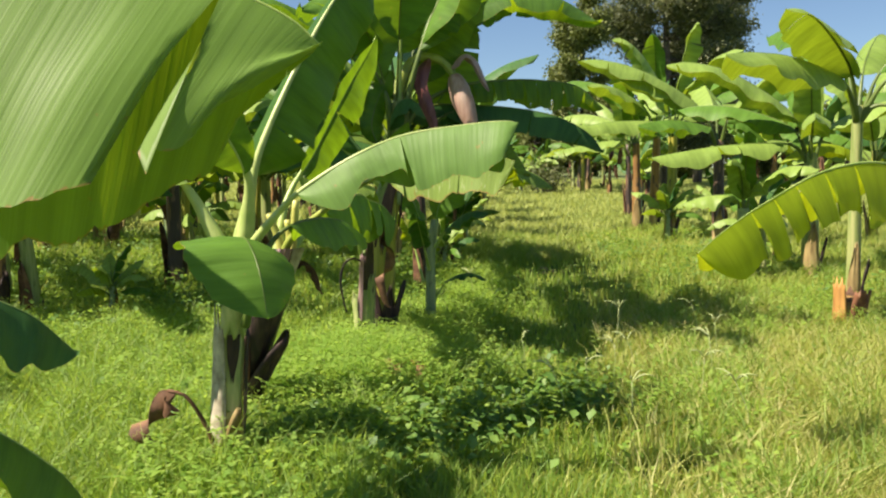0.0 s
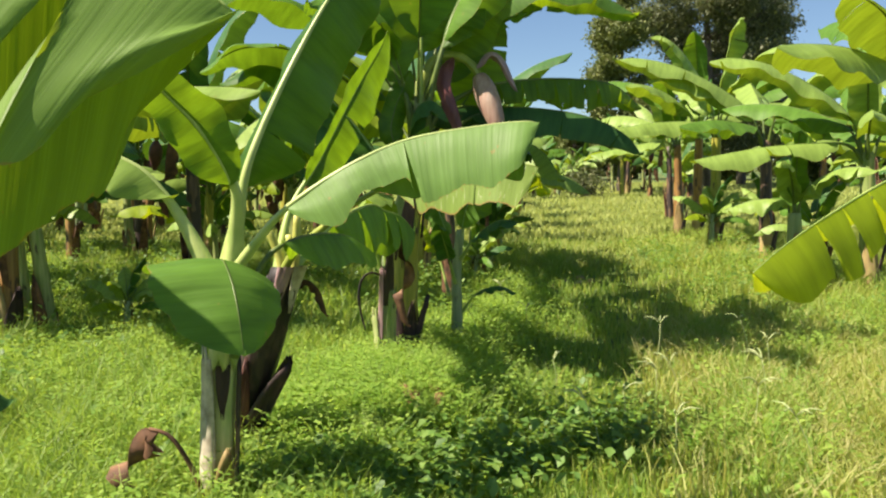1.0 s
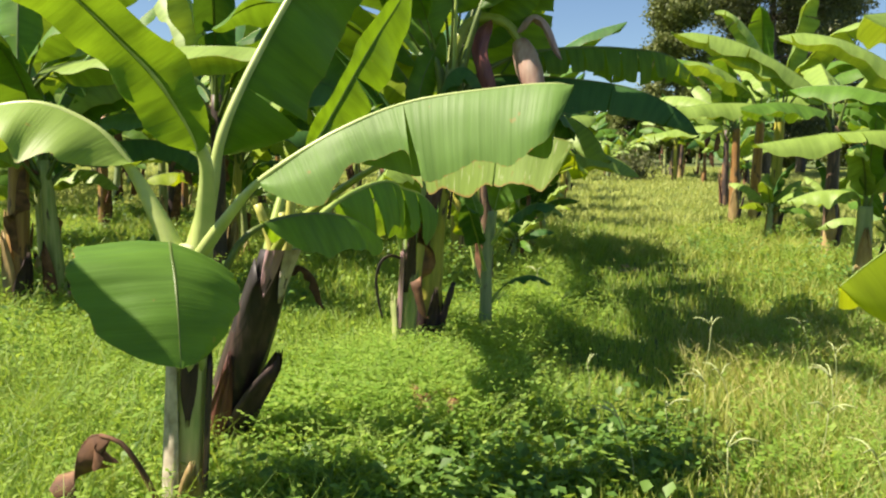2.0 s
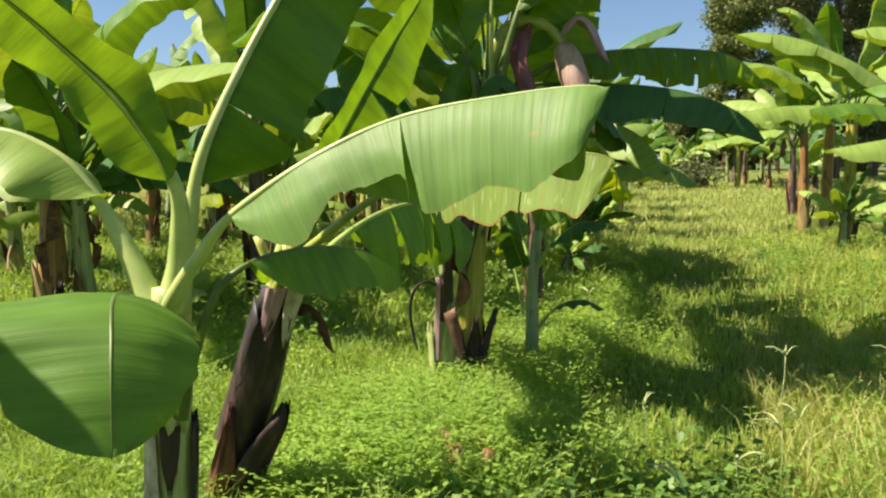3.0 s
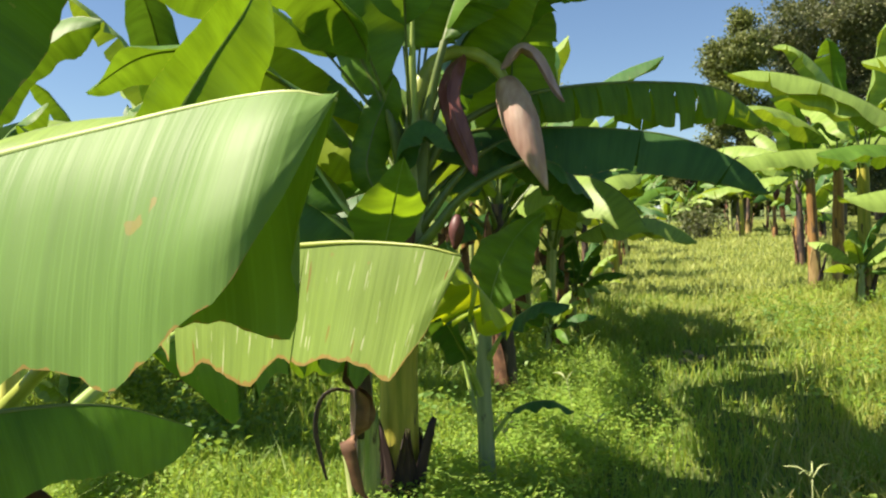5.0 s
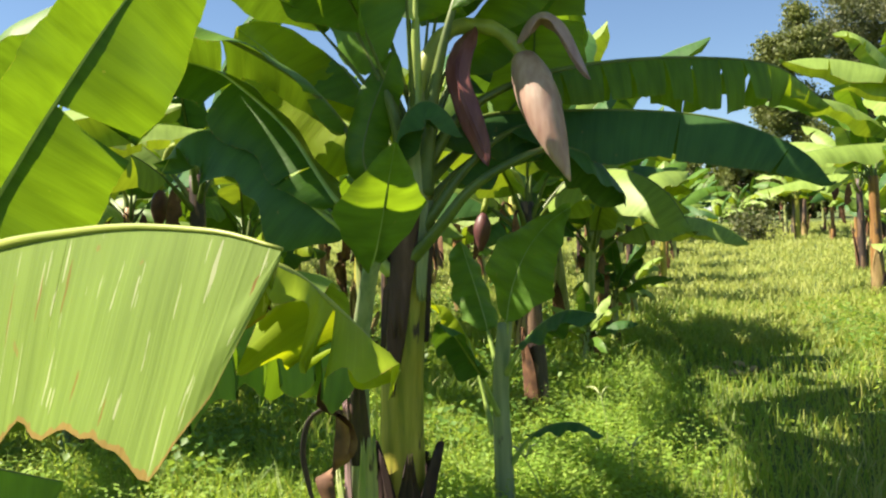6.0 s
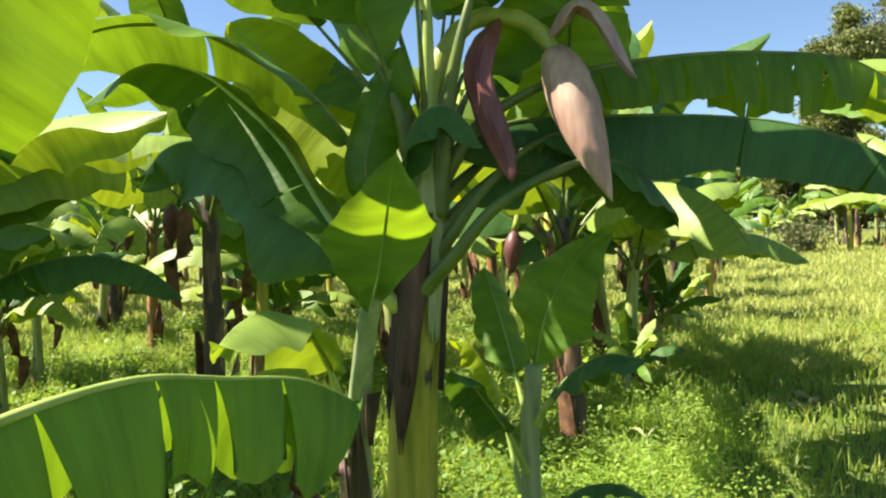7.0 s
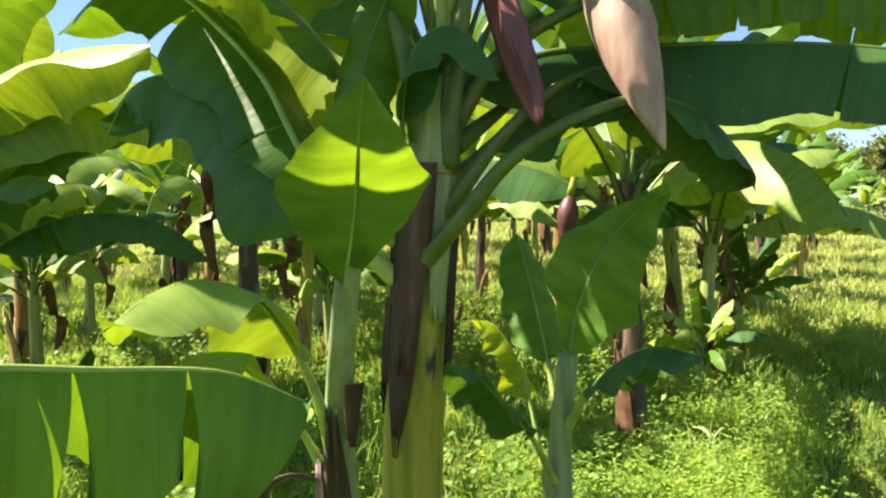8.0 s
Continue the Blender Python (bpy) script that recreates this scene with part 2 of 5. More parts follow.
GROUND = plain_material("turf", [(0.25, (0.038, 0.06, 0.011)), (0.5, (0.082, 0.118, 0.02)), (0.8, (0.14, 0.175, 0.034))], 1.3, 0.95, strength=0.8, distance=0.04)


# ---- mesh helpers ----
def rise(x, y):
    """Height of the ground."""
    return 0.035 * min(max(y - 9.0, 0.0), 70.0) + 0.03 * min(max(y - 90.0, 0.0), 160.0) + 0.05 * min(max(x - 2.5, 0.0), 3.0) + 0.02 * math.sin(0.9 * x + 0.2 * y) + 0.006 * math.sin(1.7 * y - 0.6 * x)


def thing(name, at, label, category, group="", kind=""):
    ob = new(name)
    ob.location = at
    ob.empty_display_size = 0.1
    return tagged(ob, label, category, group, kind)


def part(name, bm, material, parent, label="", smooth=True):
    me = bpy.data.meshes.new(name)
    bm.to_mesh(me)
    bm.free()
    me.materials.append(material)
    if smooth:
        me.shade_smooth()
    ob = new(name, me)
    ob.parent = parent
    return tagged(ob, label)


def spline(pts, n):
    """n points along a smooth curve through pts, evenly spaced."""
    P = [Vector(p) for p in pts]
    P = [P[0] * 2 - P[1]] + P + [P[-1] * 2 - P[-2]]
    fine = []
    for i in range(1, len(P) - 2):
        a, b, c, d = P[i - 1:i + 3]
        for k in range(16):
            t = k / 16
            fine.append(0.5 * (2 * b + (c - a) * t + (2 * a - 5 * b + 4 * c - d) * t * t + (3 * b - a - 3 * c + d) * t ** 3))
    fine.append(P[-2])
    run = [0.0]
    for a, b in zip(fine, fine[1:]):
        run.append(run[-1] + (b - a).length)
    out, j = [], 0
    for i in range(n):
        s = run[-1] * i / (n - 1)
        while j < len(run) - 2 and run[j + 1] < s:
            j += 1
        f = (s - run[j]) / max(1e-9, run[j + 1] - run[j])
        out.append(fine[j].lerp(fine[j + 1], min(1, max(0, f))))
    return out, run[-1]


def tube(bm, pts, radii, seg=8, cap=True, squash=1.0):
    """A tapered tube along pts."""
    rings, ref = [], None
    for i, p in enumerate(pts):
        t = (pts[min(i + 1, len(pts) - 1)] - pts[max(i - 1, 0)]).normalized()
        if ref is None:
            ref = t.orthogonal().normalized()
        ref = (ref - t * ref.dot(t)).normalized()
        b = t.cross(ref)
        r = radii[i] if isinstance(radii, (list, tuple)) else radii
        rings.append([bm.verts.new(p + (ref * math.cos(2 * math.pi * k / seg) + b * (squash * math.sin(2 * math.pi * k / seg))) * r) for k in range(seg)])
    for a, b in zip(rings, rings[1:]):
        for k in range(seg):
            bm.faces.new((a[k], a[(k + 1) % seg], b[(k + 1) % seg], b[k]))
    if cap:
        bm.faces.new(rings[-1])
        bm.faces.new(rings[0][::-1])
    return rings


def outline(s, ovate=False, blunt=False):
    """Half width of a banana leaf along its blade, 0 to 1."""
    if ovate:
        return min(1.0, s / 0.34) ** 0.6 * (1 - max(0.0, (s - 0.34) / 0.66) ** 1.7)
    a = min(1.0, s / 0.16) ** 0.55
    if blunt:
        return a * max(0.0, 1 - max(0.0, (s - 0.86) / 0.14) ** 3) ** 0.6
    b = max(0.0, 1 - max(0.0, (s - 0.58) / 0.42) ** 2.4) ** 0.7
    return a * b


def diamond(s):
    """Half width of a folded young leaf: widest at its middle, pointed at both ends."""
    return (s / 0.48) ** 0.85 if s < 0.48 else ((1 - s) / 0.52) ** 0.9


def along(steps, u):
    """A factor given by steps (share of the blade, factor)."""
    for (a, f), (b, g) in zip(steps, steps[1:]):
        if u <= b:
            return f + (g - f) * max(0.0, u - a) / (b - a)
    return steps[-1][1]


def blade(parent, rib, half, pet=0.25, side=None, droop=(20, 20), curl=(25, 25), tears=(0, 0), seed=0, wave=0.02, material=None, ribm=None,
          rad=0.022, label="", name="leaf", gap=0.02, cuts=None, n=36, nv=6, ovate=False, end=(1.0, 1.0), ragged=0.0, pleat=0.0, blunt=False, kite=False, shape=(None, None)):
    """One leaf with its rib. rib: points of the rib in the plant's own space. half: half width. pet: the share of the rib that is bare stalk.
    droop, curl: degrees by which the right and left halves hang from the rib, and bend on outwards. tears, cuts: splits from the edge to the rib."""
    rnd = random.Random(seed)
    halves = half if isinstance(half, tuple) else (half, half)
    half = max(halves)
    pts, length = spline(rib, n)
    i0 = int(pet * (n - 1))
    frames = []
    for i, p in enumerate(pts):
        t = (pts[min(i + 1, n - 1)] - pts[max(i - 1, 0)]).normalized()
        s = Vector(side) if side else t.cross(Vector((0, 0, 1)))
        s = (s - t * s.dot(t)).normalized()
        frames.append((p, t, s, s.cross(t)))
    bm = bmesh.new()
    uvl = bm.loops.layers.uv.new("UVMap")
    for h, sg in ((0, 1), (1, -1)):
        splits = sorted(set([i0 + int((n - 1 - i0) * c) for c in (cuts[h] if cuts else [])] + [rnd.randint(i0 + 4, n - 4) for _ in range(tears[h])]))
        bounds = [i0] + splits + [i0 + int((n - 1 - i0) * end[h])]
        ph = rnd.uniform(0, 6.3)
        for k in range(len(bounds) - 1):
            a, b = bounds[k], bounds[k + 1]
            if b <= a:
                continue
            extra = rnd.uniform(-10, 22) if len(bounds) > 2 else 0.0
            lag = rnd.uniform(0.86 - ragged, 1.05) if len(bounds) > 2 else 1.0
            grid = []
            for i in range(a, b + 1):
                p, t, s, nn = frames[i]
                u = (i - i0) / (n - 1 - i0)
                w = halves[h] * (along(shape[h], u) if shape[h] else 1.0) * (diamond(u) if kite else outline(u, ovate, blunt)) * lag * (1 + 0.035 * math.sin(19 * u + ph) + 0.02 * math.sin(43 * u + ph) + 0.03 * noise.noise(Vector((u * length * 26, sg * 3.1, seed))))
                pos, row = p.copy(), []
                for j in range(nv + 1):
                    v = j / nv
                    ang = radians(droop[h] + extra * v + curl[h] * v)
                    if j:
                        pos = pos + (s * (sg * math.cos(ang)) - nn * math.sin(ang)) * (w / nv)
                    q = pos + nn * (wave * v * (math.sin(11 * u + ph) + 0.6 * math.sin(27 * u + 2 * ph)) + pleat * min(1.0, 2.5 * v) * math.sin(2 * math.pi * u * length / 0.075 + 2 * math.sin(5 * u + ph)) + 0.05 * half * (v ** 0.5) * noise.noise(Vector((u * 7 + seed, sg * v * 2.5, ph))))
                    edge = 0.0
                    if i == a and k > 0:
                        edge = 1.0
                    if i == b and k < len(bounds) - 2:
                        edge = -1.0
                    q = q + t * (edge * gap * v)
                    row.append((bm.verts.new(q), (u * length, sg * v)))
                grid.append(row)
            for r0, r1 in zip(grid, grid[1:]):
                for j in range(nv):
                    quad = [r0[j], r0[j + 1], r1[j + 1], r1[j]]
                    if sg > 0:
                        quad = quad[::-1]
                    f = bm.faces.new([x[0] for x in quad])
                    for loop, x in zip(f.loops, quad):
                        loop[uvl].uv = x[1]
    ob = part(name, bm, material or LEAF, parent, label)
    rb = bmesh.new()
    last = n - 1
    stalk = [rad * (1.6 - 0.95 * min(1, i / max(1, i0))) if i < i0 else rad * (0.55 * (1 - (i - i0) / (last - i0)) + 0.10) for i in range(n)]
    tube(rb, [f[0] - f[3] * (0.80 * r) for f, r in zip(frames, stalk)], stalk, 8)
    part("midrib", rb, ribm or RIB, ob)
    return ob


def trunk(parent, pts, r0, r1, material, seed=0, name="pseudostem", label="", n=22, seg=20, top=True):
    """A banana stem: overlapping sheaths give ridges and uneven edges."""
    rnd = random.Random(seed)
    path, length = spline(pts, n)
    bm = bmesh.new()
    rings = []
    turn = rnd.uniform(0, 6.3)
    for i, p in enumerate(path):
        u = i / (n - 1)
        r = r0 + (r1 - r0) * u ** 0.8
        ring = []
        for k in range(seg):
            a = 2 * math.pi * k / seg
            lap = ((a + turn + 2.2 * u) / (2 * math.pi) * 3) % 1.0
            ridge = 1 + 0.09 * (lap - 0.5) + 0.03 * math.sin(5 * a + 7 * u + turn) + 0.02 * noise.noise(Vector((math.cos(a) * 3, math.sin(a) * 3, u * 6 + seed)))
            ring.append(bm.verts.new(p + Vector((math.cos(a), math.sin(a), 0)) * (r * ridge)))
        rings.append(ring)
    for a, b in zip(rings, rings[1:]):
        for k in range(seg):
            bm.faces.new((a[k], a[(k + 1) % seg], b[(k + 1) % seg], b[k]))
    if top:
        bm.faces.new(rings[-1])
    return part(name, bm, material, parent, label)


def sheath(parent, at, r, z0, z1, a0, width, flare, material, name="dry_sheath", point=1.0, seed=0, label=""):
    """A dead sheath that clasps a stem and peels off at its top. a0, width: degrees round the stem. at: the stem's middle, or its middle at z0 and at z1. z1 below z0: it tapers downwards."""
    rnd = random.Random(seed)
    bm = bmesh.new()
    nz, na = 10, 8
    lean = (at[2] - at[0], at[3] - at[1]) if len(at) == 4 else (0.0, 0.0)
    outer, inner = [], []
    for i in range(nz + 1):
        u = i / nz
        w = radians(width) * (1 - point * u ** 2 * 0.9)
        rr = r * (1.03 + 0.02 * u) + flare * u ** 2.5
        ro, ri = [], []
        for j in range(na + 1):
            a = radians(a0) + w * (j / na - 0.5)
            z = z0 + (z1 - z0) * u * (1 + 0.10 * math.sin(2.1 * j + seed) * u)
            wob = 1 + 0.05 * math.sin(2.3 * j + 4 * u + seed)
            d = Vector((math.cos(a), math.sin(a), 0))
            c = Vector((at[0] + lean[0] * u, at[1] + lean[1] * u, z))
            ro.append(bm.verts.new(c + d * (rr * wob + 0.006)))
            ri.append(bm.verts.new(c + d * (rr * wob)))
        outer.append(ro)
        inner.append(ri)
    for i in range(nz):
        for j in range(na):
            bm.faces.new((outer[i][j], outer[i][j + 1], outer[i + 1][j + 1], outer[i + 1][j]))
            bm.faces.new((inner[i][j + 1], inner[i][j], inner[i + 1][j], inner[i + 1][j + 1]))
    for i in range(nz):
        bm.faces.new((inner[i][0], outer[i][0], outer[i + 1][0], inner[i + 1][0]))
        bm.faces.new((outer[i][na], inner[i][na], inner[i + 1][na], outer[i + 1][na]))
    for j in range(na):
        bm.faces.new((outer[nz][j], outer[nz][j + 1], inner[nz][j + 1], inner[nz][j]))
    return part(name, bm, material, parent, label)


def quads(name, verts, faces, material, parent=None, sizes=4):
    """A large mesh of loose faces from number arrays. faces: one row of corners each."""
    me = bpy.data.meshes.new(name)
    verts, faces = np.asarray(verts, np.float32), np.asarray(faces, np.int32)
    me.vertices.add(len(verts))
    me.vertices.foreach_set("co", verts.ravel())
    me.loops.add(faces.size)
    me.loops.foreach_set("vertex_index", faces.ravel())
    me.polygons.add(len(faces))
    me.polygons.foreach_set("loop_start", np.arange(len(faces), dtype=np.int32) * sizes)
    me.polygons.foreach_set("loop_total", np.full(len(faces), sizes, np.int32))
    me.update(calc_edges=True)
    me.materials.append(material)
    ob = new(name, me)
    ob.parent = parent
    return ob


# ---- ground ----
def ground_sheet():
    bm = bmesh.new()
    xs = [-400, -120, -50] + [-30 + 1.0 * i for i in range(61)] + [50, 120, 400]
    ys = [-300, -80, -20, -6] + [-4 + 1.0 * i for i in range(60)] + [75, 120, 250, 900]
    rows = [[bm.verts.new((x, y, rise(x, y))) for x in xs] for y in ys]
    for a, b in zip(rows, rows[1:]):
        for k in range(len(xs) - 1):
            bm.faces.new((a[k], a[k + 1], b[k + 1], b[k]))
    ob = part("ground", bm, GROUND, None)
    return tagged(ob, "weedy green turf of a banana grove", "ground", kind="structure")


ground_sheet()


# ---- banana plants along the path ----
def local(ob, pts):
    return [Vector(p) - ob.location for p in pts]


def leaf_on(plant, rib, half, **more):
    more["n"] = 2 * more.get("n", 36)
    more["pleat"] = 0.0010
    return blade(plant, local(plant, rib), half, **more)


def young_plant():
    """The young plant beside the track with a waxy leaf held out across it."""
    p = thing("banana_plant", (-1.15, 4.15, 0), "young banana plant with a pale streaked stem and broad waxy leaves", "banana plant")
    trunk(p, local(p, [(-1.15, 4.15, 0), (-1.13, 4.15, 0.4), (-1.09, 4.1, 0.8), (-1.02, 3.99, 1.22)]), 0.072, 0.060, STEM_PALE, 3)
    sheath(p, (0.0, 0.0, 0.05, -0.04), 0.076, 0.0, 0.72, 368, 50, 0.0, STEM_DARK, seed=1, point=0.5)
    sheath(p, (0.05, -0.03, 0.03, -0.01), 0.073, 0.74, 0.50, 290, 50, 0.0, DARK_DRY, seed=12, point=0.9)
    sheath(p, (0.0, 0.0, 0.03, -0.01), 0.082, 0.0, 0.34, 300, 80, 0.06, STRAW, seed=2)
    sheath(p, (0.0, 0.0, 0.05, -0.03), 0.081, 0.0, 0.82, 226, 100, 0.0, CUT, seed=4, point=0.5)
    sheath(p, (0.13, -0.15, 0.06, -0.05), 0.064, 1.10, 0.74, 285, 150, 0.0, STEM_PALE, seed=5, point=0.3)
    leaf_on(p, [(-1.0, 3.94, 1.12), (-0.94, 3.84, 1.22), (-0.80, 3.76, 1.37), (-0.66, 3.70, 1.49), (-0.42, 3.70, 1.64), (-0.18, 3.72, 1.74), (0.12, 3.68, 1.785), (0.28, 3.64, 1.795), (0.34, 3.64, 1.785)],
            0.31, pet=0.33, blunt=True, droop=(50, 62), curl=(12, 12), cuts=([0.5], [0.3, 0.62]), shape=([(0, 0.66), (0.16, 0.64), (0.28, 0.5), (0.48, 0.62), (0.5, 0.88), (0.8, 0.86), (1, 0.8)], [(0, 0.4), (0.3, 0.5), (0.5, 0.75), (1, 0.9)]), seed=5, wave=0.016, material=LEAF_WAXY, ribm=RIB_PALE, rad=0.020, gap=0.014, n=48, nv=8,
            label="broad waxy green leaf, split once, hanging from its rib")
    leaf_on(p, [(-1.0, 3.98, 1.15), (-0.96, 4.02, 1.42), (-0.92, 4.05, 1.66), (-0.78, 4.18, 2.05), (-0.60, 4.36, 2.46), (-0.42, 4.58, 2.80)],
            0.34, pet=0.22, side=(0.62, 0.78, 0.0), droop=(-6, 104), curl=(14, 20), cuts=([0.20], []), seed=6, wave=0.022, material=LEAF_DEEP, ribm=RIB_PALE, rad=0.033, gap=0.012, n=40, nv=7)
    leaf_on(p, [(-1.04, 4.0, 1.12), (-1.16, 4.02, 1.33), (-1.29, 4.03, 1.52), (-1.43, 4.02, 1.66), (-1.66, 3.99, 1.74), (-1.95, 3.95, 1.66), (-2.15, 3.9, 1.45)],
            0.26, pet=0.3, droop=(5, 25), curl=(30, 25), seed=7, wave=0.03, material=LEAF_PALE, ribm=RIB_PALE, rad=0.033)
    leaf_on(p, [(-1.03, 3.95, 1.15), (-0.98, 3.93, 1.38), (-0.96, 3.88, 1.56), (-1.05, 3.78, 1.78), (-1.19, 3.65, 1.97), (-1.32, 3.5, 2.12), (-1.46, 3.35, 2.22)],
            0.135, pet=0.30, side=(0.75, -0.5, 0.3), droop=(-4, -34), curl=(24, 20), seed=8, wave=0.02, material=LEAF_THIN, ribm=RIB_PALE, rad=0.033)
    leaf_on(p, [(-1.03, 3.92, 1.12), (-0.96, 3.72, 1.22), (-0.89, 3.50, 1.275), (-0.83, 3.37, 1.27), (-0.77, 3.27, 1.20), (-0.73, 3.20, 1.10), (-0.70, 3.15, 0.97)],
            (0.27, 0.22), pet=0.28, droop=(-2, 14), curl=(12, 26), seed=9, wave=0.012, material=LEAF, ribm=RIB_DULL, rad=0.018, label="small drooping leaf near the foot of the crown")
    leaf_on(p, [(-1.02, 4.0, 0.80), (-0.95, 3.97, 1.02), (-0.87, 3.99, 1.22), (-0.77, 4.08, 1.31), (-0.66, 4.35, 1.33), (-0.56, 4.62, 1.29), (-0.47, 4.86, 1.18)],
            (0.19, 0.12), pet=0.40, droop=(44, 40), curl=(20, 30), seed=18, wave=0.014, material=LEAF_THIN, ribm=RIB_DULL, rad=0.016, label="low leaf hanging edge down beside the cut stem")
    return p


def cut_stem_plant():
    """The thick dark stem behind it, topped off, with suckers' leaves about it."""
    p = thing("banana_plant", (-1.02, 4.86, 0), "banana plant with a thick rotten-brown stem cut off on top", "banana plant")
    trunk(p, local(p, [(-1.31, 4.90, 0), (-1.20, 4.84, 0.4), (-1.06, 4.76, 0.8), (-0.92, 4.70, 1.13)]), 0.105, 0.092, STEM_BLACK, 11)
    sheath(p, (-0.29, 0.04, -0.11, -0.04), 0.108, 0.02, 0.60, 335, 120, 0.10, DARK_DRY, seed=3)
    sheath(p, (-0.29, 0.04, -0.12, -0.04), 0.112, 0.0, 0.60, 262, 80, 0.02, RED_SHEATH, seed=5, label="rust-red sheath")
    sheath(p, (-0.29, 0.04, -0.23, -0.01), 0.116, 0.0, 0.22, 262, 40, 0.01, STEM_YELLOW, seed=6)
    sheath(p, (-0.165, -0.03, 0.065, -0.14), 0.100, 0.45, 1.04, 280, 170, 0.0, STEM_BLACK, seed=8, point=0.5)
    sheath(p, (0.10, -0.16, 0.02, -0.12), 0.107, 1.14, 0.90, 318, 40, 0.0, CUT, seed=9, point=1.0)
    sheath(p, (0.10, -0.16, 0.035, -0.125), 0.107, 1.14, 0.94, 275, 44, 0.0, BRACT_OUT, seed=10, point=1.0)
    for dx, dy, top in ((-0.04, -0.17, 1.34), (0.06, -0.16, 1.42), (0.02, -0.10, 1.30)):
        bm = bmesh.new()
        pts, _ = spline([(dx * 0.3 + 0.07, dy, 0.95), (dx * 0.7 + 0.09, dy, 1.15), (dx * 1.6 + 0.06, dy - 0.01, top)], 10)
        tube(bm, pts, [0.030 - 0.0012 * i for i in range(10)], 10)
        part("petiole_stub", bm, RIB_YELLOW, p, "cut yellow leaf stalk")
    leaf_on(p, [(-0.98, 4.68, 1.05), (-0.88, 4.60, 1.22), (-0.70, 4.52, 1.36), (-0.45, 4.44, 1.52), (-0.15, 4.32, 1.63), (0.12, 4.20, 1.655), (0.29, 4.13, 1.648), (0.37, 4.11, 1.63)],
            (0.20, 0.14), pet=0.55, blunt=True, droop=(74, 70), curl=(10, 12), cuts=([0.16, 0.62], [0.5]), shape=(None, [(0, 0.5), (0.7, 0.6), (1, 1.0)]), seed=15, wave=0.014, material=LEAF_WORN, ribm=STALK, rad=0.016, gap=0.006, n=48, nv=7,
            label="ageing leaf with brown streaks and pale scratches")
    leaf_on(p, [(0.31, 4.14, 1.63), (0.355, 4.16, 1.61), (0.39, 4.20, 1.565), (0.42, 4.25, 1.51)],
            (0.075, 0.095), pet=0.04, droop=(40, 20), curl=(20, 20), cuts=([0.5], [0.35, 0.7]), ragged=0.2, seed=115, wave=0.02, material=LEAF_YELLOW, ribm=STALK, rad=0.008, gap=0.012, n=24, nv=6, label="torn yellow leaf tip")
    leaf_on(p, [(-0.98, 4.70, 1.05), (-0.94, 4.86, 1.42), (-0.81, 5.02, 1.70), (-0.70, 5.11, 1.94), (-0.59, 5.20, 2.17), (-0.49, 5.28, 2.36), (-0.44, 5.32, 2.48)],
            (0.25, 0.16), pet=0.36, side=(0.72, 0.68, 0.0), droop=(4, -58), curl=(24, 20), cuts=([0.46], []), seed=16, wave=0.02, material=LEAF_DEEP, rad=0.022, gap=0.045, n=40)
    leaf_on(p, [(-0.98, 4.72, 1.02), (-0.86, 4.95, 1.24), (-0.72, 5.25, 1.39), (-0.60, 5.60, 1.45), (-0.55, 5.95, 1.40), (-0.47, 6.22, 1.35), (-0.40, 6.44, 1.24)],
            (0.31, 0.30), pet=0.30, droop=(60, 24), blunt=True, ragged=0.14, curl=(26, 40), cuts=([0.22, 0.42, 0.58, 0.76], [0.5]), seed=17, wave=0.045, material=LEAF, rad=0.022, gap=0.035, n=48, nv=7,
            label="dark leaf torn into hanging strips")
    hanging_strip(p, [(-0.94, 4.74, 1.02), (-0.84, 4.72, 1.06), (-0.76, 4.72, 1.0), (-0.72, 4.72, 0.86)], 0.035, 301)
    hanging_strip(p, [(-0.46, 6.15, 1.18), (-0.44, 6.2, 1.05), (-0.46, 6.2, 0.8), (-0.42, 6.2, 0.55)], 0.07, 302)
    return p


def hanging_strip(plant, pts, half, seed):
    return blade(plant, local(plant, pts), half, pet=0.0, droop=(50, 50), curl=(50, 40), seed=seed, wave=0.01, material=DRY, ribm=DRY, rad=0.006, n=20, nv=4, name="dead_leaf", label="dead brown leaf strip hanging down")


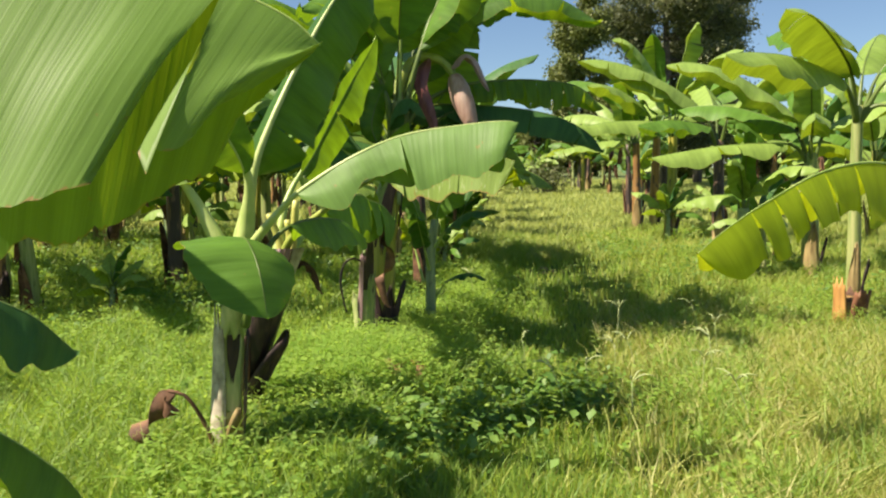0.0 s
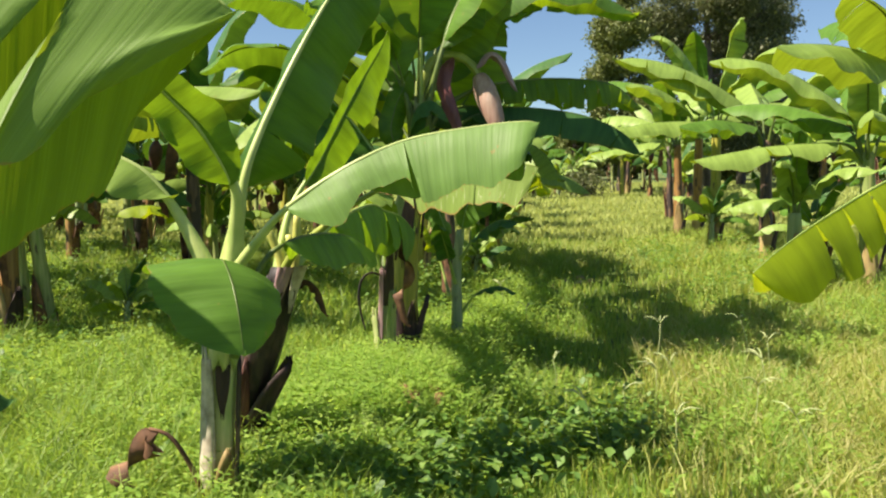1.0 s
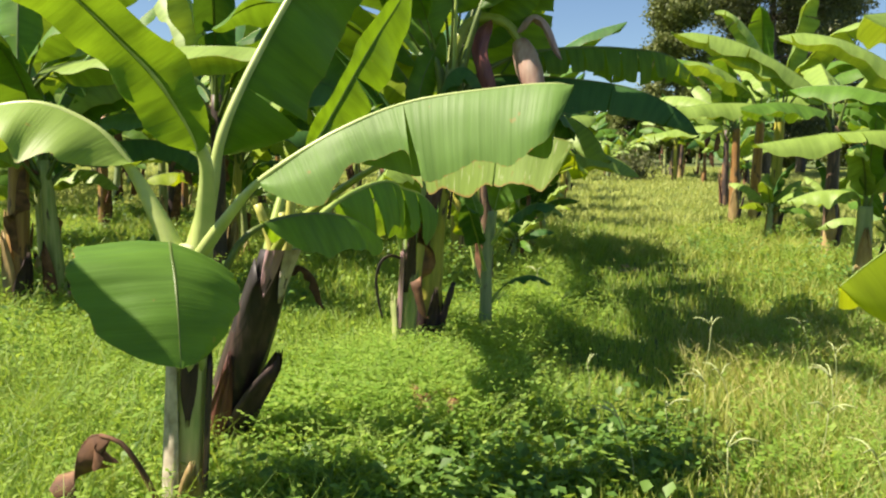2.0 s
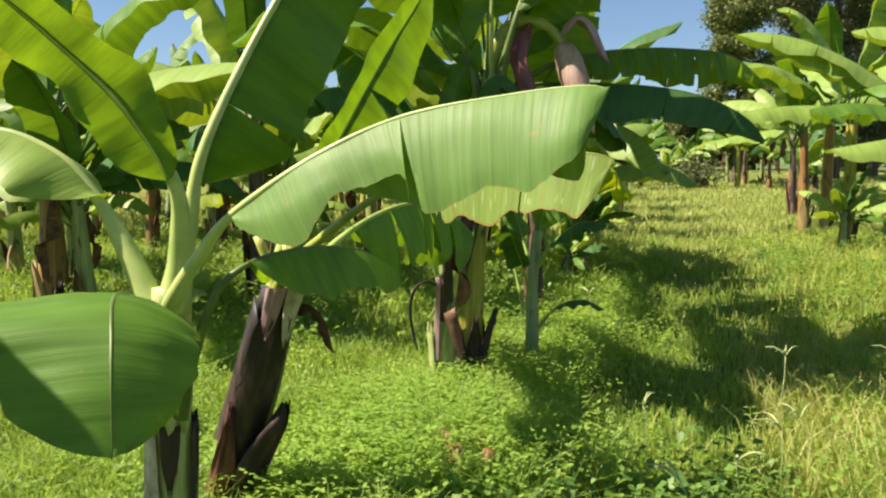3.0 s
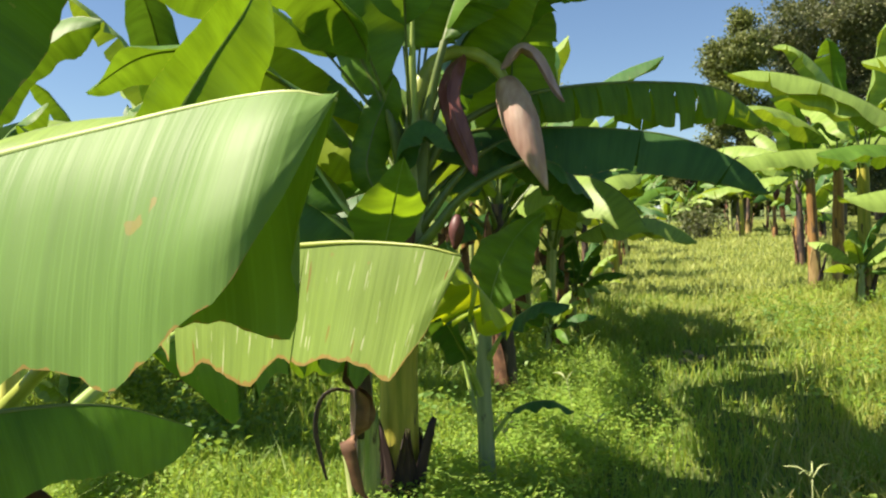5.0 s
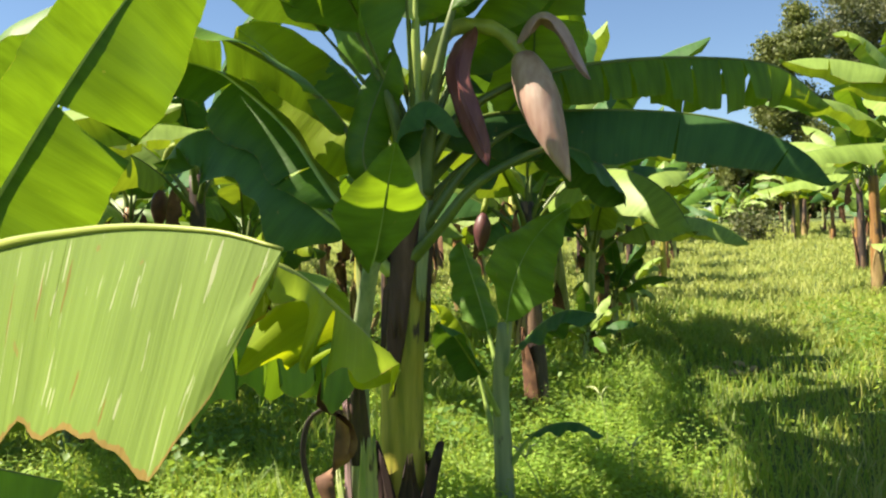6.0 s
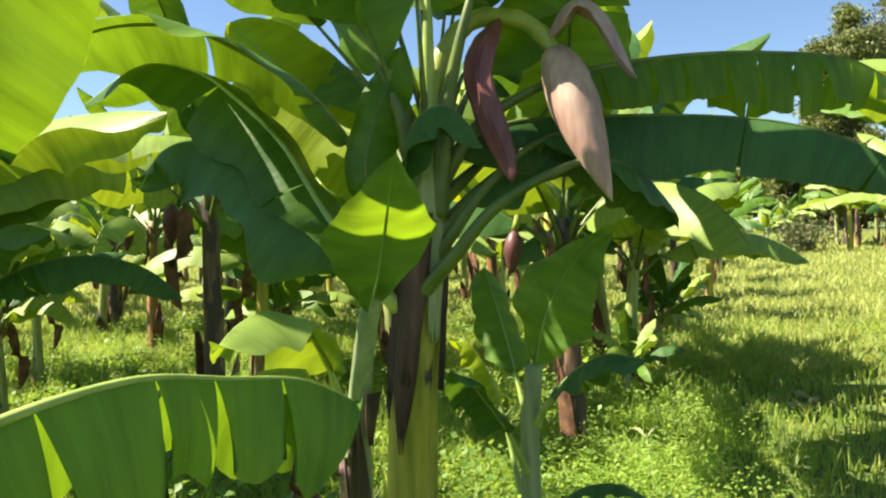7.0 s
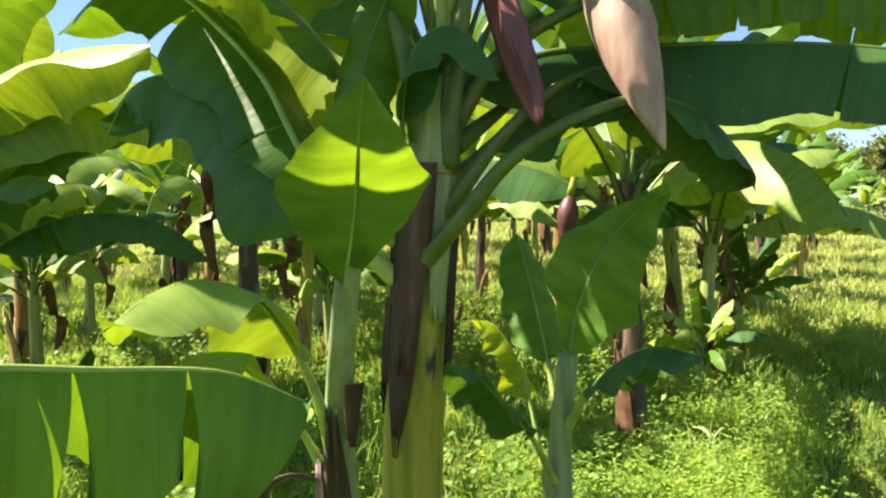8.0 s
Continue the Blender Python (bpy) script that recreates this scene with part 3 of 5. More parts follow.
def flowering_plant():
    """The plant in bloom that the walk ends before."""
    p = thing("banana_plant", (-0.58, 7.36, 0), "flowering banana plant with a yellow and dark-brown stem", "banana plant")
    trunk(p, local(p, [(-0.58, 7.38, 0), (-0.56, 7.36, 0.6), (-0.52, 7.32, 1.2), (-0.43, 7.24, 1.85)]), 0.120, 0.095, STEM_YELLOW, 21, n=26)
    trunk(p, local(p, [(-0.43, 7.24, 1.83), (-0.41, 7.25, 2.1), (-0.40, 7.28, 2.45)]), 0.090, 0.035, STEM_GREEN, 22, name="crown")
    for k, (a, w, h, fl) in enumerate([(250, 80, 0.62, 0.05), (300, 70, 0.55, 0.07), (350, 80, 0.60, 0.09), (200, 80, 0.50, 0.03), (60, 100, 0.5, 0.05), (130, 90, 0.5, 0.05)]):
        sheath(p, (0.0, 0.02), 0.130, 0.0, h, a, w, fl, DARK_DRY, seed=30 + k)
    sheath(p, (0.15, -0.12, 0.08, -0.06), 0.108, 1.86, 1.20, 258, 92, 0.0, PLUM_DRY, seed=51, point=0.45, label="rotten purple-brown sheath")
    sheath(p, (0.09, -0.07, 0.04, -0.02), 0.112, 1.42, 0.92, 262, 66, 0.0, PLUM_DRY, seed=52, point=0.9, label="dark sheath ending in a point")
    sheath(p, (0.09, -0.07, 0.05, -0.03), 0.112, 1.40, 1.05, 226, 34, 0.0, DARK_DRY, seed=54, point=1.0)
    sheath(p, (0.13, -0.10, 0.06, -0.04), 0.108, 1.74, 1.16, 352, 30, 0.0, DARK_DRY, seed=55, point=0.7)
    sheath(p, (0.14, -0.11, 0.09, -0.07), 0.106, 1.82, 1.36, 322, 46, 0.0, STEM_GREY, seed=53, point=0.5)
    sheath(p, (0.13, -0.10, 0.03, -0.01), 0.111, 1.70, 0.70, 150, 80, 0.0, DARK_DRY, seed=56, point=0.9)
    # leaves over the track
    leaf_on(p, [(-0.42, 7.28, 1.95), (-0.36, 7.34, 2.12), (-0.13, 7.48, 2.25), (0.11, 7.58, 2.27), (0.56, 7.60, 2.25), (0.95, 7.58, 2.19), (1.22, 7.57, 2.09), (1.40, 7.56, 1.97), (1.50, 7.55, 1.83)],
            0.28, pet=0.10, droop=(58, 40), curl=(24, 24), cuts=([0.30, 0.62, 0.88], [0.4, 0.7]), seed=23, wave=0.016, material=LEAF_BLUE, ribm=RIB_DULL, rad=0.020, gap=0.008, n=48, nv=7,
            label="long dark leaf arching out over the track")
    leaf_on(p, [(-0.46, 7.20, 1.55), (-0.30, 7.15, 1.70), (-0.13, 7.15, 1.88), (0.10, 7.20, 2.01), (0.28, 7.36, 2.06), (0.45, 7.62, 1.98), (0.55, 7.85, 1.80)],
            0.17, pet=0.60, droop=(40, 40), curl=(24, 24), seed=123, wave=0.014, material=LEAF_BLUE, ribm=RIB_DULL, rad=0.021)
    leaf_on(p, [(-0.46, 7.22, 1.62), (-0.32, 7.22, 1.80), (-0.20, 7.26, 1.96), (-0.04, 7.36, 2.12), (0.10, 7.55, 2.20), (0.22, 7.8, 2.18), (0.3, 8.1, 2.0)],
            0.20, pet=0.50, droop=(40, 40), curl=(24, 24), seed=124, wave=0.014, material=LEAF_BLUE, ribm=RIB_DULL, rad=0.021)
    leaf_on(p, [(-0.48, 7.16, 1.70), (-0.62, 7.10, 1.98), (-0.60, 7.10, 2.18), (-0.52, 7.10, 2.38), (-0.46, 7.10, 2.52)],
            0.12, pet=0.25, side=(0.8, 0.2, -0.3), droop=(10, 20), curl=(26, 26), seed=125, wave=0.01, material=LEAF_DEEP, ribm=RIB_DULL, rad=0.014)
    leaf_on(p, [(-0.50, 7.15, 1.92), (-0.43, 7.08, 2.18), (-0.32, 7.08, 2.27), (-0.22, 7.10, 2.22), (-0.15, 7.12, 2.10)],
            0.12, pet=0.12, droop=(50, 40), curl=(26, 26), seed=127, wave=0.012, material=LEAF_BLUE, ribm=RIB_DULL, rad=0.012)
    leaf_on(p, [(-0.50, 7.30, 1.80), (-0.72, 7.45, 2.15), (-0.92, 7.50, 2.30), (-1.10, 7.50, 2.46), (-1.28, 7.48, 2.66), (-1.45, 7.45, 2.80)],
            0.27, pet=0.22, side=(0.6, 0.3, 0.6), droop=(5, 5), curl=(26, 26), seed=126, wave=0.02, material=LEAF_YELLOW, ribm=RIB, rad=0.022)
    leaf_on(p, [(-0.40, 7.28, 2.0), (-0.22, 7.34, 2.25), (0.1, 7.45, 2.42), (0.5, 7.62, 2.50), (0.95, 7.85, 2.53), (1.35, 8.1, 2.50), (1.65, 8.3, 2.30)],
            0.27, pet=0.28, droop=(56, 40), curl=(24, 24), cuts=([0.10, 0.21, 0.30, 0.40, 0.48, 0.58, 0.66, 0.75, 0.83, 0.91], [0.14, 0.27, 0.38, 0.50, 0.61, 0.72, 0.84]), ragged=0.06, seed=24, wave=0.02, material=LEAF_GLOW, ribm=RIB_DULL, rad=0.024, gap=0.018, n=60, nv=5,
            label="leaf torn into many narrow strips")
    # leaves on the grove side
    leaf_on(p, [(-0.48, 7.25, 1.85), (-0.70, 7.2, 2.14), (-0.91, 7.2, 2.39), (-1.21, 7.15, 2.60), (-1.5, 7.1, 2.72), (-1.85, 7.0, 2.70), (-2.15, 6.9, 2.5)],
            0.34, pet=0.20, droop=(10, -6), curl=(20, 14), tears=(1, 2), seed=25, wave=0.03, material=LEAF, ribm=RIB_DULL, rad=0.028)
    leaf_on(p, [(-0.50, 7.22, 1.62), (-0.72, 7.02, 1.82), (-1.0, 7.12, 2.17), (-1.27, 7.18, 2.41), (-1.5, 7.22, 2.55), (-1.8, 7.25, 2.60), (-2.1, 7.25, 2.45)],
            0.27, pet=0.18, side=(0.35, 0.94, 0.0), droop=(10, 34), curl=(26, 26), tears=(1, 2), seed=34, wave=0.03, material=LEAF_DEEP, ribm=RIB, rad=0.026)
    leaf_on(p, [(-0.52, 7.2, 1.50), (-0.80, 7.02, 1.77), (-1.08, 7.08, 2.02), (-1.25, 7.12, 2.13), (-1.44, 7.15, 2.22), (-1.62, 7.15, 2.18), (-1.74, 7.15, 2.02)],
            0.24, pet=0.18, side=(0.3, 0.94, 0.1), droop=(12, 40), curl=(30, 26), tears=(1, 1), seed=26, wave=0.05, material=LEAF_BLUE, ribm=RIB, rad=0.024)
    leaf_on(p, [(-0.46, 7.2, 1.85), (-0.51, 7.12, 2.28), (-0.65, 7.1, 2.63), (-0.72, 7.08, 2.78), (-0.88, 7.0, 3.05), (-1.12, 6.85, 3.3), (-1.4, 6.7, 3.4)],
            0.31, pet=0.30, side=(0.85, -0.45, 0.2), droop=(6, 6), curl=(28, 28), tears=(1, 1), seed=27, wave=0.03, material=LEAF, ribm=RIB_DULL, rad=0.028)
    leaf_on(p, [(-0.42, 7.22, 1.85), (-0.40, 7.22, 2.27), (-0.38, 7.2, 2.75), (-0.36, 7.25, 3.1), (-0.30, 7.42, 3.5), (-0.2, 7.65, 3.8)],
            0.29, pet=0.40, side=(1, 0.1, 0), droop=(8, 8), curl=(26, 26), tears=(1, 1), seed=28, wave=0.02, material=LEAF_GLOW, rad=0.030)
    leaf_on(p, [(-0.40, 7.24, 1.85), (-0.34, 7.22, 2.28), (-0.20, 7.2, 2.75), (-0.08, 7.35, 3.1), (0.08, 7.6, 3.4), (0.35, 7.85, 3.5)],
            0.28, pet=0.42, droop=(16, 20), curl=(26, 26), tears=(2, 1), seed=29, wave=0.02, material=LEAF_GLOW, ribm=RIB_DULL, rad=0.028)
    leaf_on(p, [(-0.38, 7.3, 1.95), (-0.22, 7.6, 2.15), (-0.05, 7.85, 2.32), (0.06, 7.98, 2.55), (0.09, 8.0, 2.9), (0.12, 7.95, 3.3)],
            0.29, pet=0.22, side=(0.95, -0.2, 0), droop=(4, 4), curl=(20, 20), tears=(1, 1), seed=30, wave=0.02, material=LEAF_GLOW, ribm=RIB_DULL, rad=0.024)
    leaf_on(p, [(-0.40, 7.3, 1.95), (-0.30, 7.5, 2.4), (-0.1, 7.75, 2.85), (0.2, 8.0, 3.2), (0.65, 8.2, 3.4), (1.1, 8.35, 3.3)],
            0.29, pet=0.24, droop=(20, 20), curl=(26, 26), tears=(2, 2), seed=35, wave=0.03, material=LEAF, ribm=RIB_DULL, rad=0.010)
    leaf_on(p, [(-0.45, 7.3, 1.9), (-0.7, 7.5, 2.3), (-1.0, 7.7, 2.65), (-1.35, 7.95, 2.85), (-1.75, 8.2, 2.8), (-2.1, 8.4, 2.55)],
            0.28, pet=0.22, droop=(20, 26), curl=(26, 26), tears=(2, 2), seed=31, wave=0.03, material=LEAF, ribm=RIB_DULL, rad=0.010)
    leaf_on(p, [(-0.41, 7.35, 2.1), (-0.22, 8.1, 2.95), (-0.02, 8.9, 3.3), (0.10, 9.6, 3.35), (0.18, 10.2, 3.2)],
            0.32, pet=0.22, droop=(20, 20), curl=(24, 24), tears=(1, 1), seed=39, wave=0.03, material=LEAF, ribm=RIB_DULL, rad=0.012)
    leaf_on(p, [(-0.42, 7.3, 1.9), (-0.4, 7.75, 2.45), (-0.45, 8.5, 2.85), (-0.5, 9.3, 2.95), (-0.5, 10.1, 2.75)],
            0.32, pet=0.22, droop=(22, 22), curl=(26, 26), tears=(2, 2), seed=32, wave=0.03, material=LEAF_BLUE)
    leaf_on(p, [(-0.42, 7.3, 1.80), (-0.25, 7.48, 2.0), (-0.02, 7.58, 2.16), (0.2, 7.62, 2.2), (0.42, 7.62, 2.1)],
            0.19, pet=0.2, droop=(40, 24), curl=(26, 26), seed=33, wave=0.02, material=LEAF_BLUE, ribm=RIB_DULL)
    leaf_on(p, [(-0.40, 7.25, 1.9), (-0.28, 7.4, 2.5), (0.05, 7.6, 3.0), (0.55, 7.7, 3.3), (1.05, 7.75, 3.3), (1.5, 7.75, 3.05)],
            0.30, pet=0.24, droop=(22, 22), curl=(26, 26), tears=(2, 2), seed=38, wave=0.03, material=LEAF_GLOW, ribm=RIB_DULL, rad=0.010)
    # extra leaves above the view, added to cast shade on the track
    for k, rib in enumerate([[(-0.42, 7.35, 2.2), (-0.41, 7.65, 2.95), (-0.36, 8.1, 3.4), (-0.26, 8.6, 3.5), (-0.12, 9.1, 3.3)],
                             [(-0.44, 7.28, 2.2), (-0.75, 7.25, 2.9), (-1.15, 7.3, 3.45), (-1.65, 7.4, 3.65), (-2.15, 7.5, 3.5)]]):
        leaf_on(p, rib, 0.31, pet=0.24, droop=(18, 18), curl=(24, 24), tears=(1, 2), seed=90 + k, wave=0.03, material=LEAF, ribm=RIB_DULL, rad=0.010)
    # unseen top leaves, made up to shade the track and the sucker's cupped leaf
    for k, rib in enumerate([[(-0.40, 7.33, 2.2), (-0.34, 7.7, 3.0), (0.0, 8.3, 3.6), (0.4, 8.9, 3.8), (0.75, 9.5, 3.6)],
                             [(-0.40, 7.30, 2.2), (-0.15, 7.6, 3.2), (0.2, 8.0, 3.9), (0.5, 8.45, 4.2), (0.8, 8.9, 4.1)],
                             [(-0.42, 7.26, 2.2), (-0.36, 6.95, 3.1), (-0.25, 6.55, 3.7), (-0.15, 6.1, 3.9), (-0.1, 5.7, 3.8)],
                             [(-0.42, 7.28, 2.2), (-0.05, 7.2, 3.1), (0.35, 7.1, 3.6), (0.8, 7.0, 3.75), (1.2, 6.95, 3.6)],
                             [(-0.42, 7.35, 2.3), (-0.55, 7.6, 3.3), (-0.6, 8.1, 3.95), (-0.55, 8.7, 4.1), (-0.45, 9.3, 3.95)],
                             [(-0.44, 7.30, 2.3), (-0.75, 7.4, 3.3), (-1.0, 7.65, 4.0), (-1.1, 8.1, 4.2), (-1.15, 8.6, 4.1)],
                             [(-0.46, 7.22, 2.2), (-0.62, 6.9, 2.75), (-0.80, 6.5, 2.95), (-0.92, 6.1, 2.92), (-1.0, 5.75, 2.75)],
                             [(-0.48, 7.24, 2.2), (-0.9, 6.95, 2.75), (-1.3, 6.6, 2.98), (-1.7, 6.2, 2.98), (-2.0, 5.9, 2.75)]]):
        leaf_on(p, rib, (0.33, 0.33, 0.33, 0.33, 0.34, 0.34, 0.28, 0.24)[k], pet=0.24, droop=(18, 18), curl=(24, 24), tears=(1, 2), seed=190 + k, wave=0.03, material=LEAF, ribm=RIB_DULL, rad=0.010, n=18)
    # flower stalk, bud and lifted bracts
    bm = bmesh.new()
    pts, _ = spline(local(p, [(-0.40, 7.28, 2.35), (-0.34, 7.33, 2.56), (-0.22, 7.37, 2.67), (-0.06, 7.39, 2.66), (0.05, 7.39, 2.58), (0.12, 7.38, 2.46)]), 22)
    tube(bm, pts, [0.045 - 0.012 * i / 21 + 0.004 * math.sin(i * 1.9) for i in range(22)], 12)
    stalk = part("flower_stalk", bm, STALK, p, "thick green bent flower stalk")
    bud_at, bud_tip = local(p, [(0.10, 7.38, 2.50), (0.325, 7.22, 1.88)])
    bm = bmesh.new()
    n = 20
    axis = bud_tip - bud_at
    rad = [0.004 + 0.104 * (math.sin(math.pi * (0.10 + 0.90 * u) ** 0.80) ** 0.9) * (1 - 0.25 * u) for u in (i / (n - 1) for i in range(n))]
    rings = tube(bm, [bud_at + axis * (i / (n - 1)) for i in range(n)], rad, 24)
    for i, ring in enumerate(rings):
        for k, v in enumerate(ring):
            c = bud_at + axis * (i / (n - 1))
            lap = ((k / 24 * 3 + i * 0.03) % 1.0)
            v.co = c + (v.co - c) * (1 + 0.10 * (lap - 0.5))
    bud = part("flower_bud", bm, BUD, p, "large dusty-pink banana flower bud")

    def bract(pts, width, side, material, cup, seed, name="bract", label=""):
        b = blade(p, local(p, pts), width, pet=0.0, side=side, droop=(cup, cup), curl=(30, 30), seed=seed, wave=0.004, material=material, ribm=material, rad=0.006, name=name, label=label, n=26, nv=5)
        so = b.modifiers.new("thickness", "SOLIDIFY")
        so.thickness, so.offset = 0.008, 0.0
        return b

    bract([(-0.12, 7.36, 2.66), (-0.17, 7.29, 2.56), (-0.20, 7.26, 2.42), (-0.16, 7.25, 2.26), (-0.10, 7.25, 2.10), (-0.06, 7.25, 1.97)], 0.062, (1, -0.1, 0), BRACT_IN, -30, 41, label="dark-red curled bract hanging down")
    bract([(0.07, 7.37, 2.56), (0.14, 7.34, 2.66), (0.22, 7.33, 2.69), (0.31, 7.33, 2.62), (0.37, 7.33, 2.49), (0.42, 7.34, 2.36)], 0.070, (0.1, -1, 0), BRACT_OUT, 24, 42, label="grey-pink lifted bract")
    # sucker with a cupped young leaf
    s = thing("banana_sucker", (-0.72, 7.16, 0), "banana sucker with a grey-green stem and cupped leaf", "banana plant")
    trunk(s, local(s, [(-0.72, 7.16, 0), (-0.70, 7.12, 0.5), (-0.66, 7.02, 1.0), (-0.57, 6.90, 1.36), (-0.46, 6.76, 1.62)]), 0.075, 0.034, STEM_GREY, 43, n=28)
    sheath(s, (0.0, 0.0, 0.03, -0.06), 0.076, 0.0, 0.70, 318, 90, 0.01, STEM_GREEN, seed=44, point=0.5)
    sheath(s, (0.0, 0.0, 0.02, -0.03), 0.078, 0.0, 0.52, 212, 70, 0.03, STEM_PALE, seed=48, point=0.5)
    sheath(s, (0.01, -0.02, 0.05, -0.11), 0.072, 0.30, 0.90, 240, 40, 0.004, BRACT_OUT, seed=46, point=0.5, label="dusty purple sheath")
    sheath(s, (0.02, -0.04, 0.07, -0.16), 0.070, 0.58, 1.06, 288, 80, 0.004, DARK_DRY, seed=45, point=0.7, label="dark rotten sheath")
    sheath(s, (0.11, -0.20, 0.06, -0.14), 0.064, 1.18, 0.98, 335, 60, 0.0, DARK_DRY, seed=47, point=0.8)
    leaf_on(s, [(-0.53, 6.83, 1.46), (-0.45, 6.73, 1.60), (-0.40, 6.67, 1.73), (-0.34, 6.58, 1.87), (-0.28, 6.50, 2.02)],
            0.23, pet=0.06, side=(0.77, 0.63, 0.13), droop=(-12, -6), curl=(40, 36), seed=46, wave=0.006, material=LEAF_THIN, kite=True, rad=0.014, label="cupped young leaf lit through by the sun")
    leaf_on(s, [(-0.67, 7.03, 0.92), (-0.67, 6.88, 1.20), (-0.68, 6.65, 1.45), (-0.69, 6.42, 1.53), (-0.70, 6.25, 1.51), (-0.70, 6.10, 1.44)],
            0.17, pet=0.35, droop=(30, 14), curl=(30, 26), seed=47, wave=0.03, material=LEAF_PALE, rad=0.016)
    leaf_on(s, [(-0.70, 7.08, 0.80), (-0.74, 6.92, 1.04), (-0.77, 6.70, 1.25), (-0.76, 6.48, 1.33), (-0.72, 6.28, 1.30)],
            0.16, pet=0.3, droop=(24, 10), curl=(30, 26), seed=48, wave=0.045, material=LEAF_PALE, rad=0.014)
    q = thing("banana_sucker", (-0.12, 7.75, 0), "waxy grey-green banana sucker with short broad leaves", "banana plant")
    trunk(q, local(q, [(-0.12, 7.78, 0), (-0.12, 7.76, 0.4), (-0.12, 7.74, 0.8), (-0.08, 7.70, 1.18)]), 0.060, 0.038, STEM_GREY, 50)
    leaf_on(q, [(-0.10, 7.70, 1.0), (-0.06, 7.66, 1.22), (-0.02, 7.62, 1.38), (0.06, 7.62, 1.56), (0.17, 7.66, 1.70), (0.28, 7.72, 1.78)],
            0.23, pet=0.22, side=(0.85, -0.45, -0.3), droop=(-10, -8), curl=(26, 30), seed=51, wave=0.02, material=LEAF_THIN, ovate=True, rad=0.016)
    leaf_on(q, [(-0.09, 7.72, 0.92), (0.02, 7.60, 1.08), (0.14, 7.50, 1.20), (0.27, 7.42, 1.27), (0.42, 7.36, 1.26)],
            0.13, pet=0.3, droop=(26, 20), curl=(30, 26), seed=52, wave=0.02, material=LEAF_BLUE, rad=0.013)
    leaf_on(q, [(-0.13, 7.72, 0.70), (-0.17, 7.55, 0.90), (-0.20, 7.35, 1.05), (-0.23, 7.12, 1.20), (-0.24, 6.95, 1.26)],
            0.11, pet=0.35, droop=(22, 22), curl=(30, 26), seed=53, wave=0.02, material=LEAF_BLUE, rad=0.012)
    leaf_on(q, [(-0.09, 7.76, 0.42), (0.02, 7.74, 0.56), (0.14, 7.72, 0.64), (0.28, 7.70, 0.66), (0.42, 7.68, 0.60)],
            0.075, pet=0.3, droop=(16, 16), curl=(26, 26), seed=54, wave=0.015, material=LEAF_BLUE, rad=0.011)
    leaf_on(q, [(-0.13, 7.80, 0.9), (-0.22, 7.9, 1.15), (-0.30, 8.0, 1.36), (-0.36, 8.05, 1.52), (-0.40, 8.1, 1.62)],
            0.13, pet=0.3, droop=(10, 10), curl=(26, 26), seed=55, wave=0.02, material=LEAF, rad=0.013)
    leaf_on(q, [(-0.18, 7.84, 0.55), (-0.28, 7.92, 0.90), (-0.37, 7.96, 1.12), (-0.46, 7.96, 1.24), (-0.55, 7.94, 1.26)],
            0.10, pet=0.5, droop=(20, 20), curl=(26, 26), seed=56, wave=0.02, material=LEAF_YELLOW, rad=0.011, label="small leaf lit through by the sun")
    return p


def near_plant():
    """The plant whose leaf hangs close by at the start of the walk."""
    p = thing("banana_plant", (-1.9, 1.9, 0), "banana plant with a huge leaf hanging low beside the track", "banana plant")
    trunk(p, local(p, [(-1.9, 1.9, 0), (-1.88, 1.86, 0.7), (-1.8, 1.8, 1.5)]), 0.11, 0.08, STEM_GREEN, 61)
    leaf_on(p, [(-1.82, 1.88, 1.45), (-1.72, 1.82, 1.85), (-1.45, 1.75, 2.08), (-1.1, 1.72, 2.10), (-0.74, 1.72, 2.02), (-0.48, 1.72, 1.93), (-0.33, 1.72, 1.86), (-0.26, 1.72, 1.80)],
            (0.70, 0.82), pet=0.26, blunt=True, droop=(58, 62), curl=(14, 16), cuts=([0.86], []), shape=([(0, 1), (0.6, 1.0), (0.85, 0.74), (0.87, 0.64), (1, 0.5)], [(0, 1), (0.55, 1.0), (0.75, 0.82), (0.9, 0.55), (1, 0.4)]),
            seed=62, wave=0.03, material=LEAF_BIG, rad=0.024, gap=0.055, n=44, nv=9, label="huge waxy leaf hanging from its rib, split once")
    leaf_on(p, [(-1.82, 1.85, 1.15), (-1.70, 2.05, 1.24), (-1.54, 2.32, 1.22), (-1.38, 2.58, 1.10), (-1.27, 2.74, 0.92)],
            0.24, pet=0.25, droop=(30, 30), curl=(30, 26), seed=63, wave=0.02, material=LEAF_BLUE, rad=0.02)
    leaf_on(p, [(-1.84, 1.8, 0.95), (-1.6, 2.05, 0.96), (-1.40, 2.3, 0.82), (-1.25, 2.5, 0.60), (-1.18, 2.6, 0.42)],
            0.18, pet=0.3, droop=(30, 30), curl=(30, 26), seed=64, wave=0.02, material=LEAF, rad=0.018)
    leaf_on(p, [(-1.8, 1.8, 1.45), (-1.9, 1.7, 1.95), (-2.1, 1.6, 2.4), (-2.5, 1.5, 2.6), (-2.9, 1.4, 2.4)],
            0.27, pet=0.25, droop=(20, 26), curl=(26, 26), seed=65, material=LEAF)
    leaf_on(p, [(-1.8, 1.8, 1.45), (-1.82, 2.0, 1.95), (-1.9, 2.35, 2.35), (-2.0, 2.75, 2.55), (-2.1, 3.15, 2.45)],
            0.27, pet=0.25, droop=(20, 26), curl=(26, 26), seed=66, material=LEAF)
    return p


